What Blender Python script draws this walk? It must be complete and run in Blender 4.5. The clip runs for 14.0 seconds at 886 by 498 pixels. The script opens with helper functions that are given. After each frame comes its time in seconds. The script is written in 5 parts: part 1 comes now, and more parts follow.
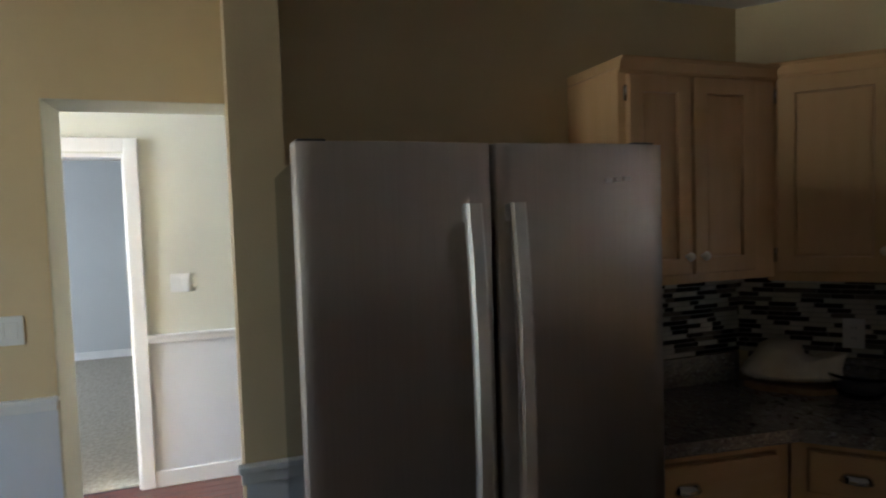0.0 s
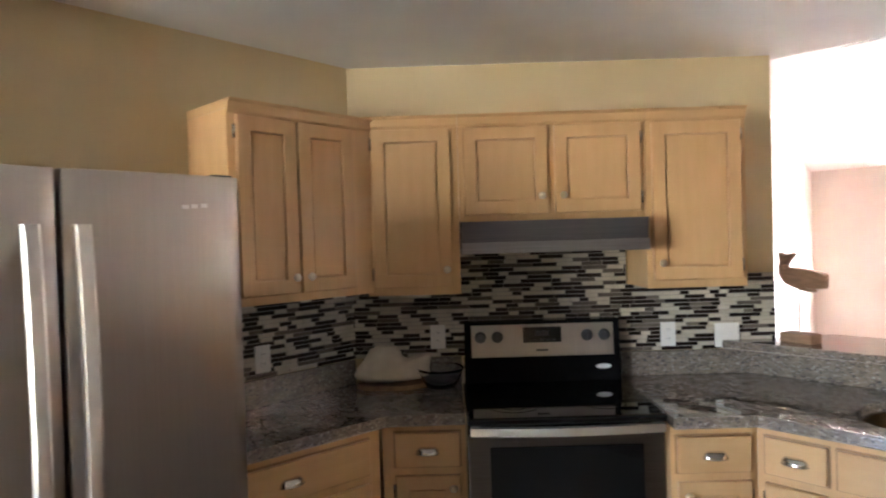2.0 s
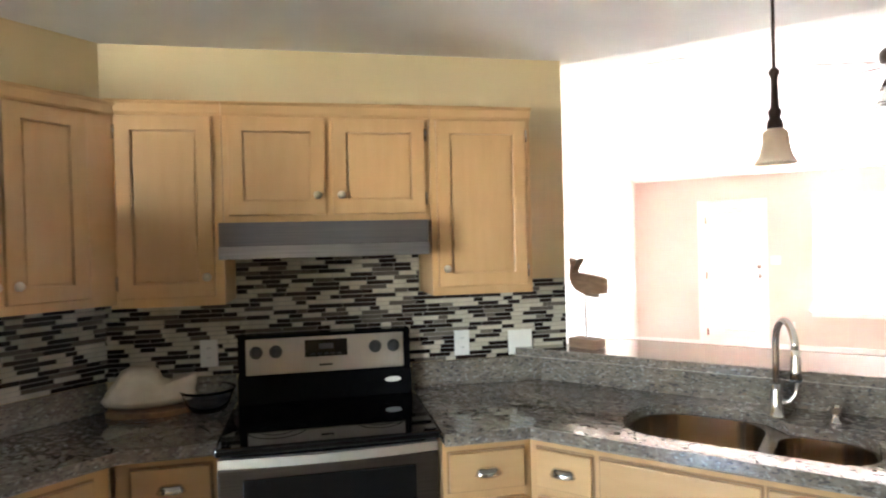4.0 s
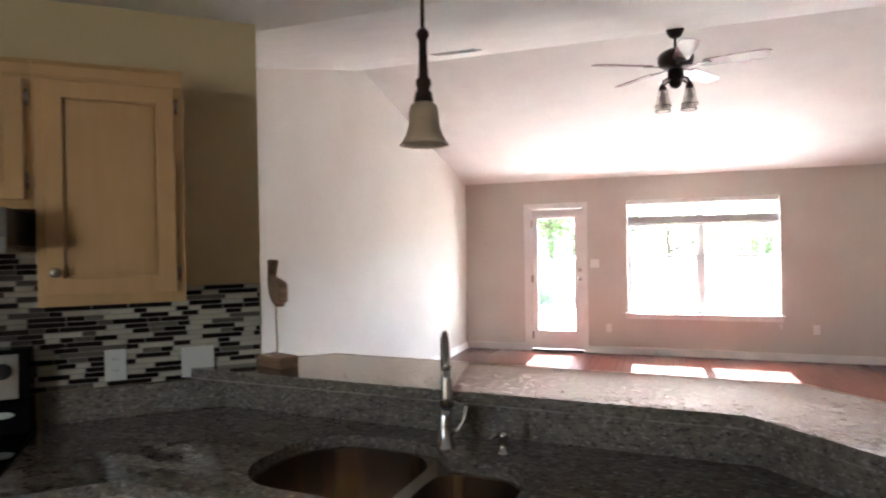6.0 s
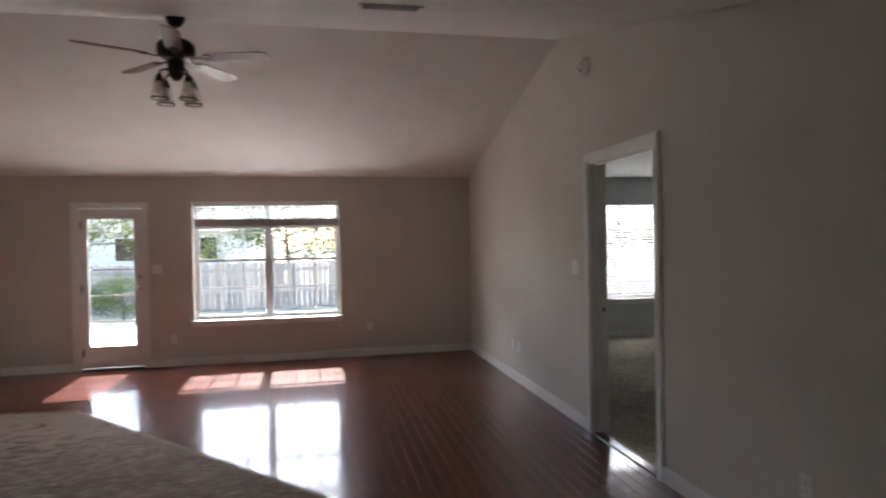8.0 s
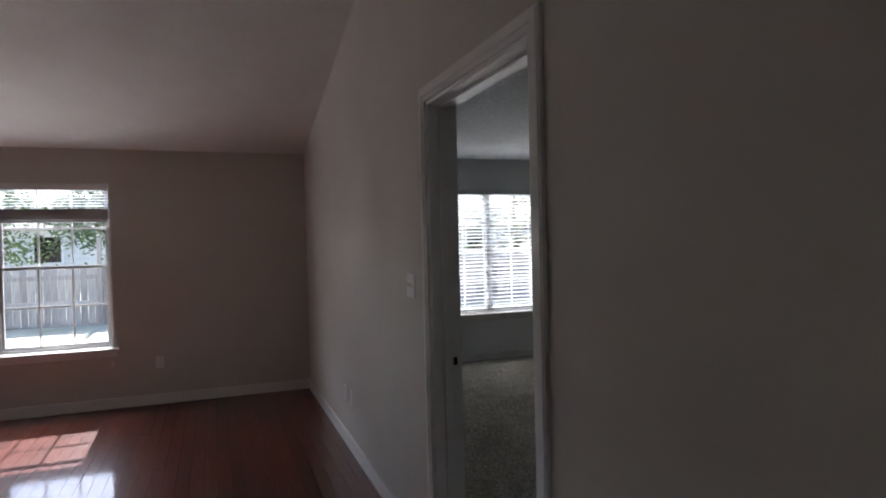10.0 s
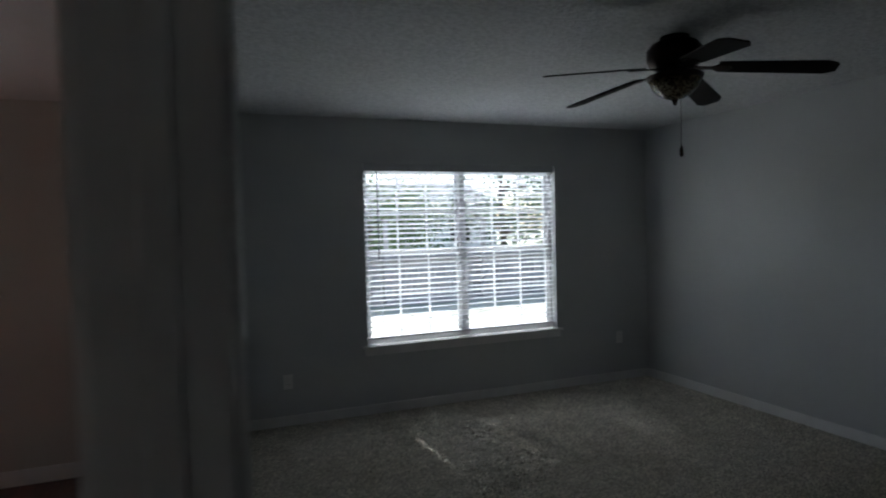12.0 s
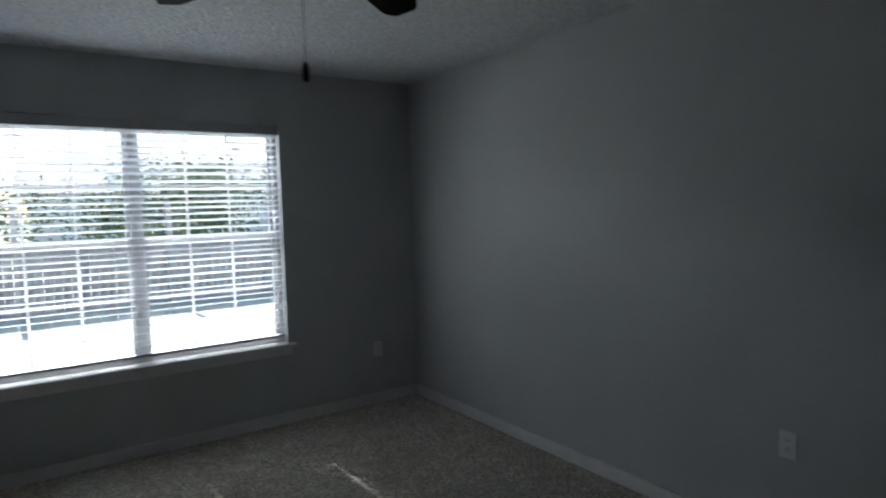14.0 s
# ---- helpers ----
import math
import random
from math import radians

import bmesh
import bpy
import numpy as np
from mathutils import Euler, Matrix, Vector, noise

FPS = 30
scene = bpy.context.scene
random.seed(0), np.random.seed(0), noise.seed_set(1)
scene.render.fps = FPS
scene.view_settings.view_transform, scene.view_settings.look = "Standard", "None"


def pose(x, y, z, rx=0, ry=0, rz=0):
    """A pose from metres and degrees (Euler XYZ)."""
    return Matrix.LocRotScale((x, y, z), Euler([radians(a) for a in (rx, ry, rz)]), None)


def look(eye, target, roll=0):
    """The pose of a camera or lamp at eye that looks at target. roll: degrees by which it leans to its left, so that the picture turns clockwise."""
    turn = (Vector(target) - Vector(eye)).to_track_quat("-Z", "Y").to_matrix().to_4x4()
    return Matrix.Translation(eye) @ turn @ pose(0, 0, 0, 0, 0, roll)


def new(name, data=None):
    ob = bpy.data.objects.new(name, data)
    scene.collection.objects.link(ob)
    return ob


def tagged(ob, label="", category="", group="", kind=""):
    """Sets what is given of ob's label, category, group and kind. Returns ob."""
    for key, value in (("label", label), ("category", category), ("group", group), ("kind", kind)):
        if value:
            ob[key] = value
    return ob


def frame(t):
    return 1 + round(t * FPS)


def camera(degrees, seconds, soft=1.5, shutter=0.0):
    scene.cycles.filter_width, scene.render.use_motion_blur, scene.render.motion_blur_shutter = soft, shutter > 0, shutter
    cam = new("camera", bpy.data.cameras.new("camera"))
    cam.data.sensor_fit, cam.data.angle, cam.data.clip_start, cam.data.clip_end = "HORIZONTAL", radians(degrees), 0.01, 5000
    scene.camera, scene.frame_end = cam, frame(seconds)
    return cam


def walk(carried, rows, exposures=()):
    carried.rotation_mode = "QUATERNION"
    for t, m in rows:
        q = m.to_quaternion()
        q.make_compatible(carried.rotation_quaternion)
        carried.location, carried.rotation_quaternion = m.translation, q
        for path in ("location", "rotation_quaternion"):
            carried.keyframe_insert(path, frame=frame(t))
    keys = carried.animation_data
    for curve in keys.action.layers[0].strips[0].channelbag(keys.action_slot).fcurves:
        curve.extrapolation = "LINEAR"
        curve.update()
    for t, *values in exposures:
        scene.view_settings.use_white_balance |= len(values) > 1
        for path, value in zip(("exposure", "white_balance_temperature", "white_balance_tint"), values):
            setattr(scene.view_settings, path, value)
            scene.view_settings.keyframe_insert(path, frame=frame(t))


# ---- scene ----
cam = camera(71.6, 14.0, soft=2.0, shutter=0.35)
PATH = [
    (0, (0.028, -0.132, 1.631), (-1.856, 0.528, 1.525), -1.8),
    (0.5, (0.084, -0.124, 1.641), (-1.72, 0.738, 1.573), -1.6),
    (1, (0.183, -0.113, 1.63), (-1.517, 0.938, 1.587), -1.3),
    (1.5, (0.306, -0.072, 1.607), (-1.224, 1.216, 1.576), -1.7),
    (2, (0.375, -0.015, 1.597), (-0.986, 1.451, 1.568), -1.7),
    (4.3, (0.578, 0.496, 1.575), (-0.375, 2.254, 1.555), -1.6),
    (5, (0.736, 0.794, 1.584), (-0.05, 2.633, 1.561), -1.5),
    (5.5, (0.925, 1.032, 1.561), (0.160, 2.879, 1.545), -0.9),
    (6, (1.069, 1.157, 1.54), (0.391, 3.039, 1.523), -1.0),
    (6.5, (1.157, 1.311, 1.512), (0.66, 3.248, 1.497), -1.0),
    (7, (1.376, 1.33, 1.499), (1.154, 3.317, 1.482), -0.9),
    (7.5, (1.773, 1.377, 1.519), (1.886, 3.374, 1.5), -0.9),
    (8, (2.139, 1.525, 1.518), (2.541, 3.484, 1.493), -1.1),
    (8.5, (2.522, 1.843, 1.477), (3.187, 3.73, 1.451), -1.0),
    (9, (2.863, 2.321, 1.513), (3.592, 4.183, 1.477), -1.5),
    (11.3, (3.866, 4.729, 1.511), (4.52, 6.618, 1.462), -1.1),
    (11.5, (3.982, 4.894, 1.544), (4.647, 6.779, 1.479), -1.2),
    (12, (4.32, 5.298, 1.543), (5.057, 7.156, 1.473), -1.5),
    (12.5, (4.636, 5.536, 1.549), (5.592, 7.291, 1.475), -1.6),
    (13, (5.083, 5.743, 1.542), (6.158, 7.427, 1.469), -2.0),
    (13.5, (5.476, 6.016, 1.537), (6.558, 7.695, 1.439), -1.8),
    (14, (5.908, 6.093, 1.518), (7.035, 7.739, 1.373), -1.6),
]
EXPOSURES = [
    (0, 3.95, 5700, 9),
    (0.5, 4.5, 6200, 11),
    (1, 5.1, 6800, 14),
    (1.5, 5.85, 7400, 16),
    (2, 6.3, 6050, 14),
    (2.2, 6.4, 5850, 13),
    (4.3, 6.60, 6000, 7),
    (4.5, 6.55, 6000, 7),
    (5, 6.20, 5900, 6),
    (5.5, 5.35, 5800, 11),
    (6, 4.7, 6050, 12),
    (6.5, 4.2, 6250, 12),
    (7, 3.45, 6250, 13),
    (7.5, 2.95, 6300, 13),
    (8, 2.7, 6300, 14),
    (8.5, 2.85, 6300, 14),
    (9, 2.57, 6300, 15),
    (9.2, 2.45, 6200, 15),
    (11.3, 1.7, 5700, 12),
    (11.5, 1.75, 5600, 11),
    (12, 1.3, 5700, 9),
    (12.5, 0.8, 5600, 8),
    (13, 0.7, 5600, 8),
    (13.5, 1.0, 5600, 8),
    (14, 1.5, 5600, 8),
]
walk(cam, [(t, look(eye, target, roll)) for t, eye, target, roll in PATH], EXPOSURES)

# ---- world, sun and lights ----
world = bpy.data.worlds.new("sky")
scene.world = world
world.use_nodes = True
wn = world.node_tree
sky = wn.nodes.new("ShaderNodeTexSky")
sky.sky_type, sky.sun_disc = "NISHITA", False
sky.sun_elevation, sky.sun_rotation = radians(40.4), radians(-2)
wn.links.new(sky.outputs[0], wn.nodes["Background"].inputs[0])
wn.nodes["Background"].inputs[1].default_value = 0.11

sun = new("sun", bpy.data.lights.new("sun", "SUN"))
sun.data.energy, sun.data.angle, sun.data.color = 5.0, radians(0.53), (1.0, 0.95, 0.87)
sun.matrix_world = look((-0.3, 10, 8.5), (0, 0, 0))


def daylight_fill(name, m, width, height, power, colour=(0.93, 0.97, 1.0)):
    """An added area lamp that stands in for daylight."""
    ob = new(name, bpy.data.lights.new(name, "AREA"))
    ob.data.shape, ob.data.size, ob.data.size_y = "RECTANGLE", width, height
    ob.data.energy, ob.data.color, ob.matrix_world = power, colour, m
    return ob


# Unseen lamps under the eave, added to brighten the rooms past the glass.
daylight_fill("living_eave_fill", look((1.52, 10.62, 2.30), (1.52, 8.2, 0.9)), 2.0, 0.34, 20)
daylight_fill("door_eave_fill", look((-0.36, 10.62, 2.30), (-0.36, 8.2, 0.9)), 0.9, 0.34, 6)
daylight_fill("bedroom_eave_fill", look((6.49, 11.0, 2.30), (6.49, 8.6, 1.0)), 2.0, 0.34, 16, (1.0, 0.98, 0.94))
daylight_fill("dining_window_light", look((-1.2, -3.3, 1.4), (-1.2, 2, 0.9)), 0.7, 1.5, 1.0, (1.0, 0.97, 0.91))
# Unseen lamps added to brighten hall and far room; the walls behind are solid.
daylight_fill("hall_fill", look((-3.5, -4.5, 1.5), (-3.7, 0, 1.2)), 0.9, 1.8, 23, (0.86, 0.92, 1.0))
daylight_fill("far_room_fill", look((-6.3, -4.5, 1.5), (-6.0, 0, 0.9)), 1.6, 1.3, 6, (0.86, 0.92, 1.0))

# ---- materials ----
def material(name, colour, rough=0.5, metal=0.0, second=None, scale=6.0, spread=(0.35, 0.65), bump=0.0, bump_scale=200.0,
             stretch=(1, 1, 1), spec=0.5, per_object=0.0, coat=0.0, rough_var=0.0, detail=5.0):
    """A surface with two scales of variation: a broad mottling between two colours and a fine relief."""
    mat = bpy.data.materials.new(name)
    mat.use_nodes = True
    nodes, links = mat.node_tree.nodes, mat.node_tree.links
    p = nodes["Principled BSDF"]
    p.inputs["Roughness"].default_value, p.inputs["Metallic"].default_value = rough, metal
    p.inputs["Specular IOR Level"].default_value = spec
    p.inputs["Coat Weight"].default_value = coat
    p.inputs["Coat Roughness"].default_value = 0.03 if coat < 0.9 else 0.08
    coord = nodes.new("ShaderNodeTexCoord")
    maps = nodes.new("ShaderNodeMapping")
    maps.inputs["Scale"].default_value = stretch
    links.new(coord.outputs["Object"], maps.inputs["Vector"])
    second = second or tuple(c * 0.9 for c in colour)
    tex = nodes.new("ShaderNodeTexNoise")
    tex.inputs["Scale"].default_value, tex.inputs["Detail"].default_value = scale, detail
    links.new(maps.outputs[0], tex.inputs["Vector"])
    ramp = nodes.new("ShaderNodeValToRGB")
    ramp.color_ramp.elements[0].position, ramp.color_ramp.elements[1].position = spread
    ramp.color_ramp.elements[0].color, ramp.color_ramp.elements[1].color = (*second, 1), (*colour, 1)
    links.new(tex.outputs["Fac"], ramp.inputs["Fac"])
    out = ramp.outputs["Color"]
    if per_object:
        info = nodes.new("ShaderNodeObjectInfo")
        span = nodes.new("ShaderNodeMapRange")
        span.inputs["To Min"].default_value, span.inputs["To Max"].default_value = 1 - per_object, 1 + per_object
        links.new(info.outputs["Random"], span.inputs["Value"])
        hsv = nodes.new("ShaderNodeHueSaturation")
        links.new(span.outputs[0], hsv.inputs["Value"])
        links.new(out, hsv.inputs["Color"])
        out = hsv.outputs["Color"]
    links.new(out, p.inputs["Base Color"])
    if rough_var:
        span = nodes.new("ShaderNodeMapRange")
        span.inputs["To Min"].default_value, span.inputs["To Max"].default_value = max(0.02, rough - rough_var), rough + rough_var
        links.new(tex.outputs["Fac"], span.inputs["Value"])
        links.new(span.outputs[0], p.inputs["Roughness"])
    if bump:
        fine = nodes.new("ShaderNodeTexNoise")
        fine.inputs["Scale"].default_value, fine.inputs["Detail"].default_value = bump_scale, 3
        links.new(maps.outputs[0], fine.inputs["Vector"])
        b = nodes.new("ShaderNodeBump")
        b.inputs["Strength"].default_value, b.inputs["Distance"].default_value = bump, 0.004 if bump < 0.9 else 0.012
        links.new(fine.outputs["Fac"], b.inputs["Height"])
        links.new(b.outputs[0], p.inputs["Normal"])
    return mat


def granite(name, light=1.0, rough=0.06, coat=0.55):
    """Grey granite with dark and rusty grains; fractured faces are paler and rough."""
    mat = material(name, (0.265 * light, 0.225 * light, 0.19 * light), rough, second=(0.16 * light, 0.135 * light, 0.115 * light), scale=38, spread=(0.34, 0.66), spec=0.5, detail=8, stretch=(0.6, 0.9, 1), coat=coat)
    nodes, links = mat.node_tree.nodes, mat.node_tree.links
    p = nodes["Principled BSDF"]
    base = p.inputs["Base Color"].links[0].from_socket
    coord = next(n for n in nodes if n.type == "MAPPING")
    for size, low, high, tone in ((100, 0.54, 0.67, (0.08, 0.075, 0.075)), (90, 0.55, 0.72, (0.40, 0.385, 0.365)), (60, 0.62, 0.74, (0.25, 0.185, 0.14))):
        grain = nodes.new("ShaderNodeTexNoise")
        grain.inputs["Scale"].default_value, grain.inputs["Detail"].default_value = size, 4
        links.new(coord.outputs[0], grain.inputs["Vector"])
        span = nodes.new("ShaderNodeMapRange")
        span.inputs["From Min"].default_value, span.inputs["From Max"].default_value = low, high
        links.new(grain.outputs["Fac"], span.inputs["Value"])
        mix = nodes.new("ShaderNodeMix")
        mix.data_type = "RGBA"
        links.new(span.outputs[0], mix.inputs[0])
        links.new(base, mix.inputs[6])
        mix.inputs[7].default_value = (*tone, 1)
        base = mix.outputs[2]
    links.new(base, p.inputs["Base Color"])
    return mat


def glass(name, tint=(1, 1, 1), rough=0.0):
    mat = bpy.data.materials.new(name)
    mat.use_nodes = True
    p = mat.node_tree.nodes["Principled BSDF"]
    p.inputs["Base Color"].default_value = (*tint, 1)
    p.inputs["Transmission Weight"].default_value, p.inputs["Roughness"].default_value = 1.0, rough
    p.inputs["IOR"].default_value = 1.02 if rough == 0 else 1.45
    return mat


YELLOW = material("yellow_wall_paint", (0.68, 0.54, 0.325), 0.6, second=(0.64, 0.50, 0.29), scale=2, bump=0.25, bump_scale=140)
HALL_WALL = material("cream_hall_paint", (0.66, 0.655, 0.56), 0.6, second=(0.63, 0.62, 0.53), scale=2, bump=0.25, bump_scale=140)
WAINSCOT = material("grey_wainscot_paint", (0.74, 0.75, 0.77), 0.55, second=(0.70, 0.71, 0.735), scale=2, bump=0.2, bump_scale=140)
GREIGE = material("greige_wall_paint", (0.608, 0.574, 0.516), 0.6, second=(0.577, 0.544, 0.486), scale=1.7, bump=0.3, bump_scale=130)
GREY_WALL = material("cool_grey_wall_paint", (0.55, 0.56, 0.55), 0.6, second=(0.525, 0.535, 0.528), scale=1.7, bump=0.3, bump_scale=130)
CEILING = material("ceiling_paint", (0.74, 0.715, 0.68), 0.8, second=(0.70, 0.675, 0.64), scale=3, bump=0.55, bump_scale=90)
POPCORN = material("rough_ceiling_paint", (0.74, 0.75, 0.75), 0.85, second=(0.55, 0.56, 0.56), scale=48, bump=1.0, bump_scale=42)
WHITE = material("white_trim_paint", (0.80, 0.79, 0.77), 0.35, second=(0.75, 0.74, 0.72), scale=5, bump=0.05)
# White vinyl; the shade of backlit frames and rails is put into the grey.
SHADED_WHITE = material("shaded_white_vinyl", (0.55, 0.55, 0.55), 0.4, second=(0.50, 0.50, 0.505), scale=8)
PLASTIC = material("white_plastic", (0.82, 0.81, 0.78), 0.3, second=(0.79, 0.78, 0.75), scale=20)
FLOOR = material("red_stained_floor_board", (0.12, 0.026, 0.015), 0.3, spec=0.1, second=(0.055, 0.011, 0.007), scale=5, stretch=(9, 1, 9), spread=(0.3, 0.7),
                 bump=0.04, bump_scale=40, per_object=0.28, rough_var=0.04, coat=1.0)
GAP = material("floor_gap", (0.02, 0.008, 0.006), 0.7, scale=30)
CARPET = material("taupe_carpet", (0.50, 0.46, 0.385), 0.95, second=(0.34, 0.31, 0.255), scale=40, spread=(0.32, 0.66), bump=1.0, bump_scale=60, spec=0.1)
PILE = material("taupe_carpet_pile", (0.74, 0.69, 0.59), 0.95, second=(0.60, 0.555, 0.465), scale=7, spec=0.05)
island, tuft = PILE.node_tree.nodes.new("ShaderNodeNewGeometry"), PILE.node_tree.nodes.new("ShaderNodeHueSaturation")
tuft_span = PILE.node_tree.nodes.new("ShaderNodeMapRange")
tuft_span.inputs["To Min"].default_value, tuft_span.inputs["To Max"].default_value = 0.6, 1.2
PILE.node_tree.links.new(island.outputs["Random Per Island"], tuft_span.inputs["Value"])
PILE.node_tree.links.new(tuft_span.outputs[0], tuft.inputs["Value"])
pile_base = PILE.node_tree.nodes["Principled BSDF"].inputs["Base Color"]
PILE.node_tree.links.new(pile_base.links[0].from_socket, tuft.inputs["Color"])
PILE.node_tree.links.new(tuft.outputs[0], pile_base)
MAPLE = material("maple_cabinet_wood", (0.68, 0.425, 0.21), 0.36, second=(0.61, 0.365, 0.165), scale=6, stretch=(4, 4, 0.7), spread=(0.25, 0.8), bump=0.04, bump_scale=60, per_object=0.05, coat=0.1)
MAPLE_FLAT = material("maple_drawer_wood", (0.67, 0.42, 0.205), 0.36, second=(0.60, 0.36, 0.16), scale=6, stretch=(0.7, 4, 4), spread=(0.25, 0.8), bump=0.04, bump_scale=60, per_object=0.05, coat=0.1)
GROOVE = material("wood_groove_stain", (0.38, 0.22, 0.10), 0.5, second=(0.33, 0.18, 0.08), scale=12)
STEEL = material("brushed_stainless_steel", (0.56, 0.51, 0.465), 0.4, 1.0, second=(0.53, 0.48, 0.435), scale=4, stretch=(60, 60, 1), bump=0.008, bump_scale=60)
SATIN = material("satin_handle_metal", (0.78, 0.76, 0.72), 0.42, 1.0, second=(0.74, 0.72, 0.68), scale=20)
# The warm tint is reflected cabinet wood put into the steel's colour.
SINK_STEEL = material("satin_sink_steel", (0.58, 0.50, 0.43), 0.2, 1.0, second=(0.48, 0.41, 0.35), scale=9, bump=0.03, bump_scale=120)
KNOB = material("pale_brass_knob", (0.86, 0.80, 0.66), 0.3, 1.0, second=(0.8, 0.73, 0.58), scale=30)
# Stainless hood and oven; the dark floor they reflect is put into the colours.
HOOD_STEEL = material("hood_steel_with_dark_reflection", (0.20, 0.185, 0.19), 0.5, 1.0, second=(0.17, 0.16, 0.165), scale=4, stretch=(1, 60, 60), bump=0.008, bump_scale=60)
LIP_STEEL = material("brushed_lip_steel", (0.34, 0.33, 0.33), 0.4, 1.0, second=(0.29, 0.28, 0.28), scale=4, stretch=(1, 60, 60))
OVEN_STEEL = material("oven_steel_with_dark_reflection", (0.14, 0.118, 0.10), 0.38, 1.0, second=(0.115, 0.097, 0.082), scale=4, stretch=(1, 60, 60))
CHROME = material("brushed_nickel", (0.68, 0.66, 0.63), 0.18, 1.0, second=(0.6, 0.58, 0.55), scale=25)
BLACK = material("black_enamel", (0.006, 0.006, 0.0065), 0.08, spec=0.07, second=(0.009, 0.009, 0.01), scale=6)
BLACK_GLASS = material("black_cooktop_glass", (0.005, 0.005, 0.0055), 0.04, second=(0.004, 0.004, 0.004), scale=8)
DARK_GREY = material("dark_grey_plastic", (0.06, 0.06, 0.063), 0.45, second=(0.045, 0.045, 0.05), scale=14)
BRONZE = material("oiled_bronze_metal", (0.05, 0.03, 0.022), 0.38, 0.8, second=(0.028, 0.018, 0.014), scale=18)
BLADE = material("red_brown_fan_blade_wood", (0.16, 0.055, 0.04), 0.34, spec=0.4, second=(0.11, 0.036, 0.026), scale=6, stretch=(1, 8, 8))
BLADE_BLACK = material("espresso_fan_blade_wood", (0.016, 0.012, 0.011), 0.6, spec=0.1, second=(0.012, 0.009, 0.008), scale=6, stretch=(1, 8, 8))
CREAM_GLASS = material("cream_frosted_glass", (0.74, 0.64, 0.52), 0.25, second=(0.58, 0.48, 0.37), scale=9)
AMBER = material("dark_mosaic_glass", (0.30, 0.24, 0.15), 0.12, second=(0.05, 0.035, 0.02), scale=75, spread=(0.46, 0.54), bump=0.8, bump_scale=75)
SHADE_GLASS = glass("clear_shade_glass", (0.95, 0.93, 0.9), 0.12)
PANE = glass("window_glass")
BLIND = material("white_blind_slat", (0.80, 0.80, 0.79), 0.4, second=(0.76, 0.76, 0.755), scale=10)


def lets_light_through(mat, tint, share):
    """Thin material that passes part of the light on, scattered."""
    nodes, links = mat.node_tree.nodes, mat.node_tree.links
    behind, both = nodes.new("ShaderNodeBsdfTranslucent"), nodes.new("ShaderNodeMixShader")
    behind.inputs["Color"].default_value, both.inputs[0].default_value = (*tint, 1), share
    links.new(nodes["Principled BSDF"].outputs[0], both.inputs[1])
    links.new(behind.outputs[0], both.inputs[2])
    links.new(both.outputs[0], nodes["Material Output"].inputs[0])


lets_light_through(BLIND, (0.85, 0.87, 0.89), 0.5)
lets_light_through(CREAM_GLASS, (0.85, 0.72, 0.58), 0.5)
CORD = material("white_cord", (0.7, 0.7, 0.68), 0.8, scale=60)
GRANITE = granite("polished_grey_granite")
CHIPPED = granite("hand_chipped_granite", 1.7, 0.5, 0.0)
GROUT = material("pale_grout", (0.40, 0.375, 0.34), 0.8, second=(0.33, 0.31, 0.28), scale=40)
TILE_DARK = material("dark_brown_glass_tile", (0.025, 0.017, 0.014), 0.10, spec=0.35, second=(0.015, 0.011, 0.01), scale=10, per_object=0.35)
TILE_CREAM = material("cream_stone_tile", (0.60, 0.55, 0.455), 0.25, second=(0.48, 0.435, 0.35), scale=14, per_object=0.12)
TILE_GREY = material("grey_brown_glass_tile", (0.17, 0.145, 0.12), 0.14, second=(0.11, 0.095, 0.08), scale=10, per_object=0.25)
DRIFTWOOD = material("weathered_whale_wood", (0.30, 0.18, 0.11), 0.6, second=(0.2, 0.115, 0.07), scale=10, stretch=(1, 1, 6), bump=0.1)
SHELL = material("pale_carved_wood", (0.72, 0.64, 0.52), 0.6, second=(0.62, 0.53, 0.41), scale=12, bump=0.15)
BARK_EDGE = material("bark_edged_wood", (0.36, 0.2, 0.09), 0.6, second=(0.2, 0.1, 0.045), scale=18, bump=0.3)


# ---- building helpers ----
def box(bm, x0, x1, y0, y1, z0, z1, bevel=0.0, m=None):
    """A box between two corners, with edges rounded off."""
    made = bmesh.ops.create_cube(bm, size=1.0)["verts"]
    bmesh.ops.transform(bm, matrix=Matrix.Translation(((x0 + x1) / 2, (y0 + y1) / 2, (z0 + z1) / 2)) @ Matrix.Diagonal((abs(x1 - x0), abs(y1 - y0), abs(z1 - z0), 1)), verts=made)
    if m is not None:
        bmesh.ops.transform(bm, matrix=m, verts=made)
    if bevel:
        edges = {e for v in made for e in v.link_edges}
        bmesh.ops.bevel(bm, geom=list(edges), offset=bevel, segments=2, profile=0.6, affect="EDGES")


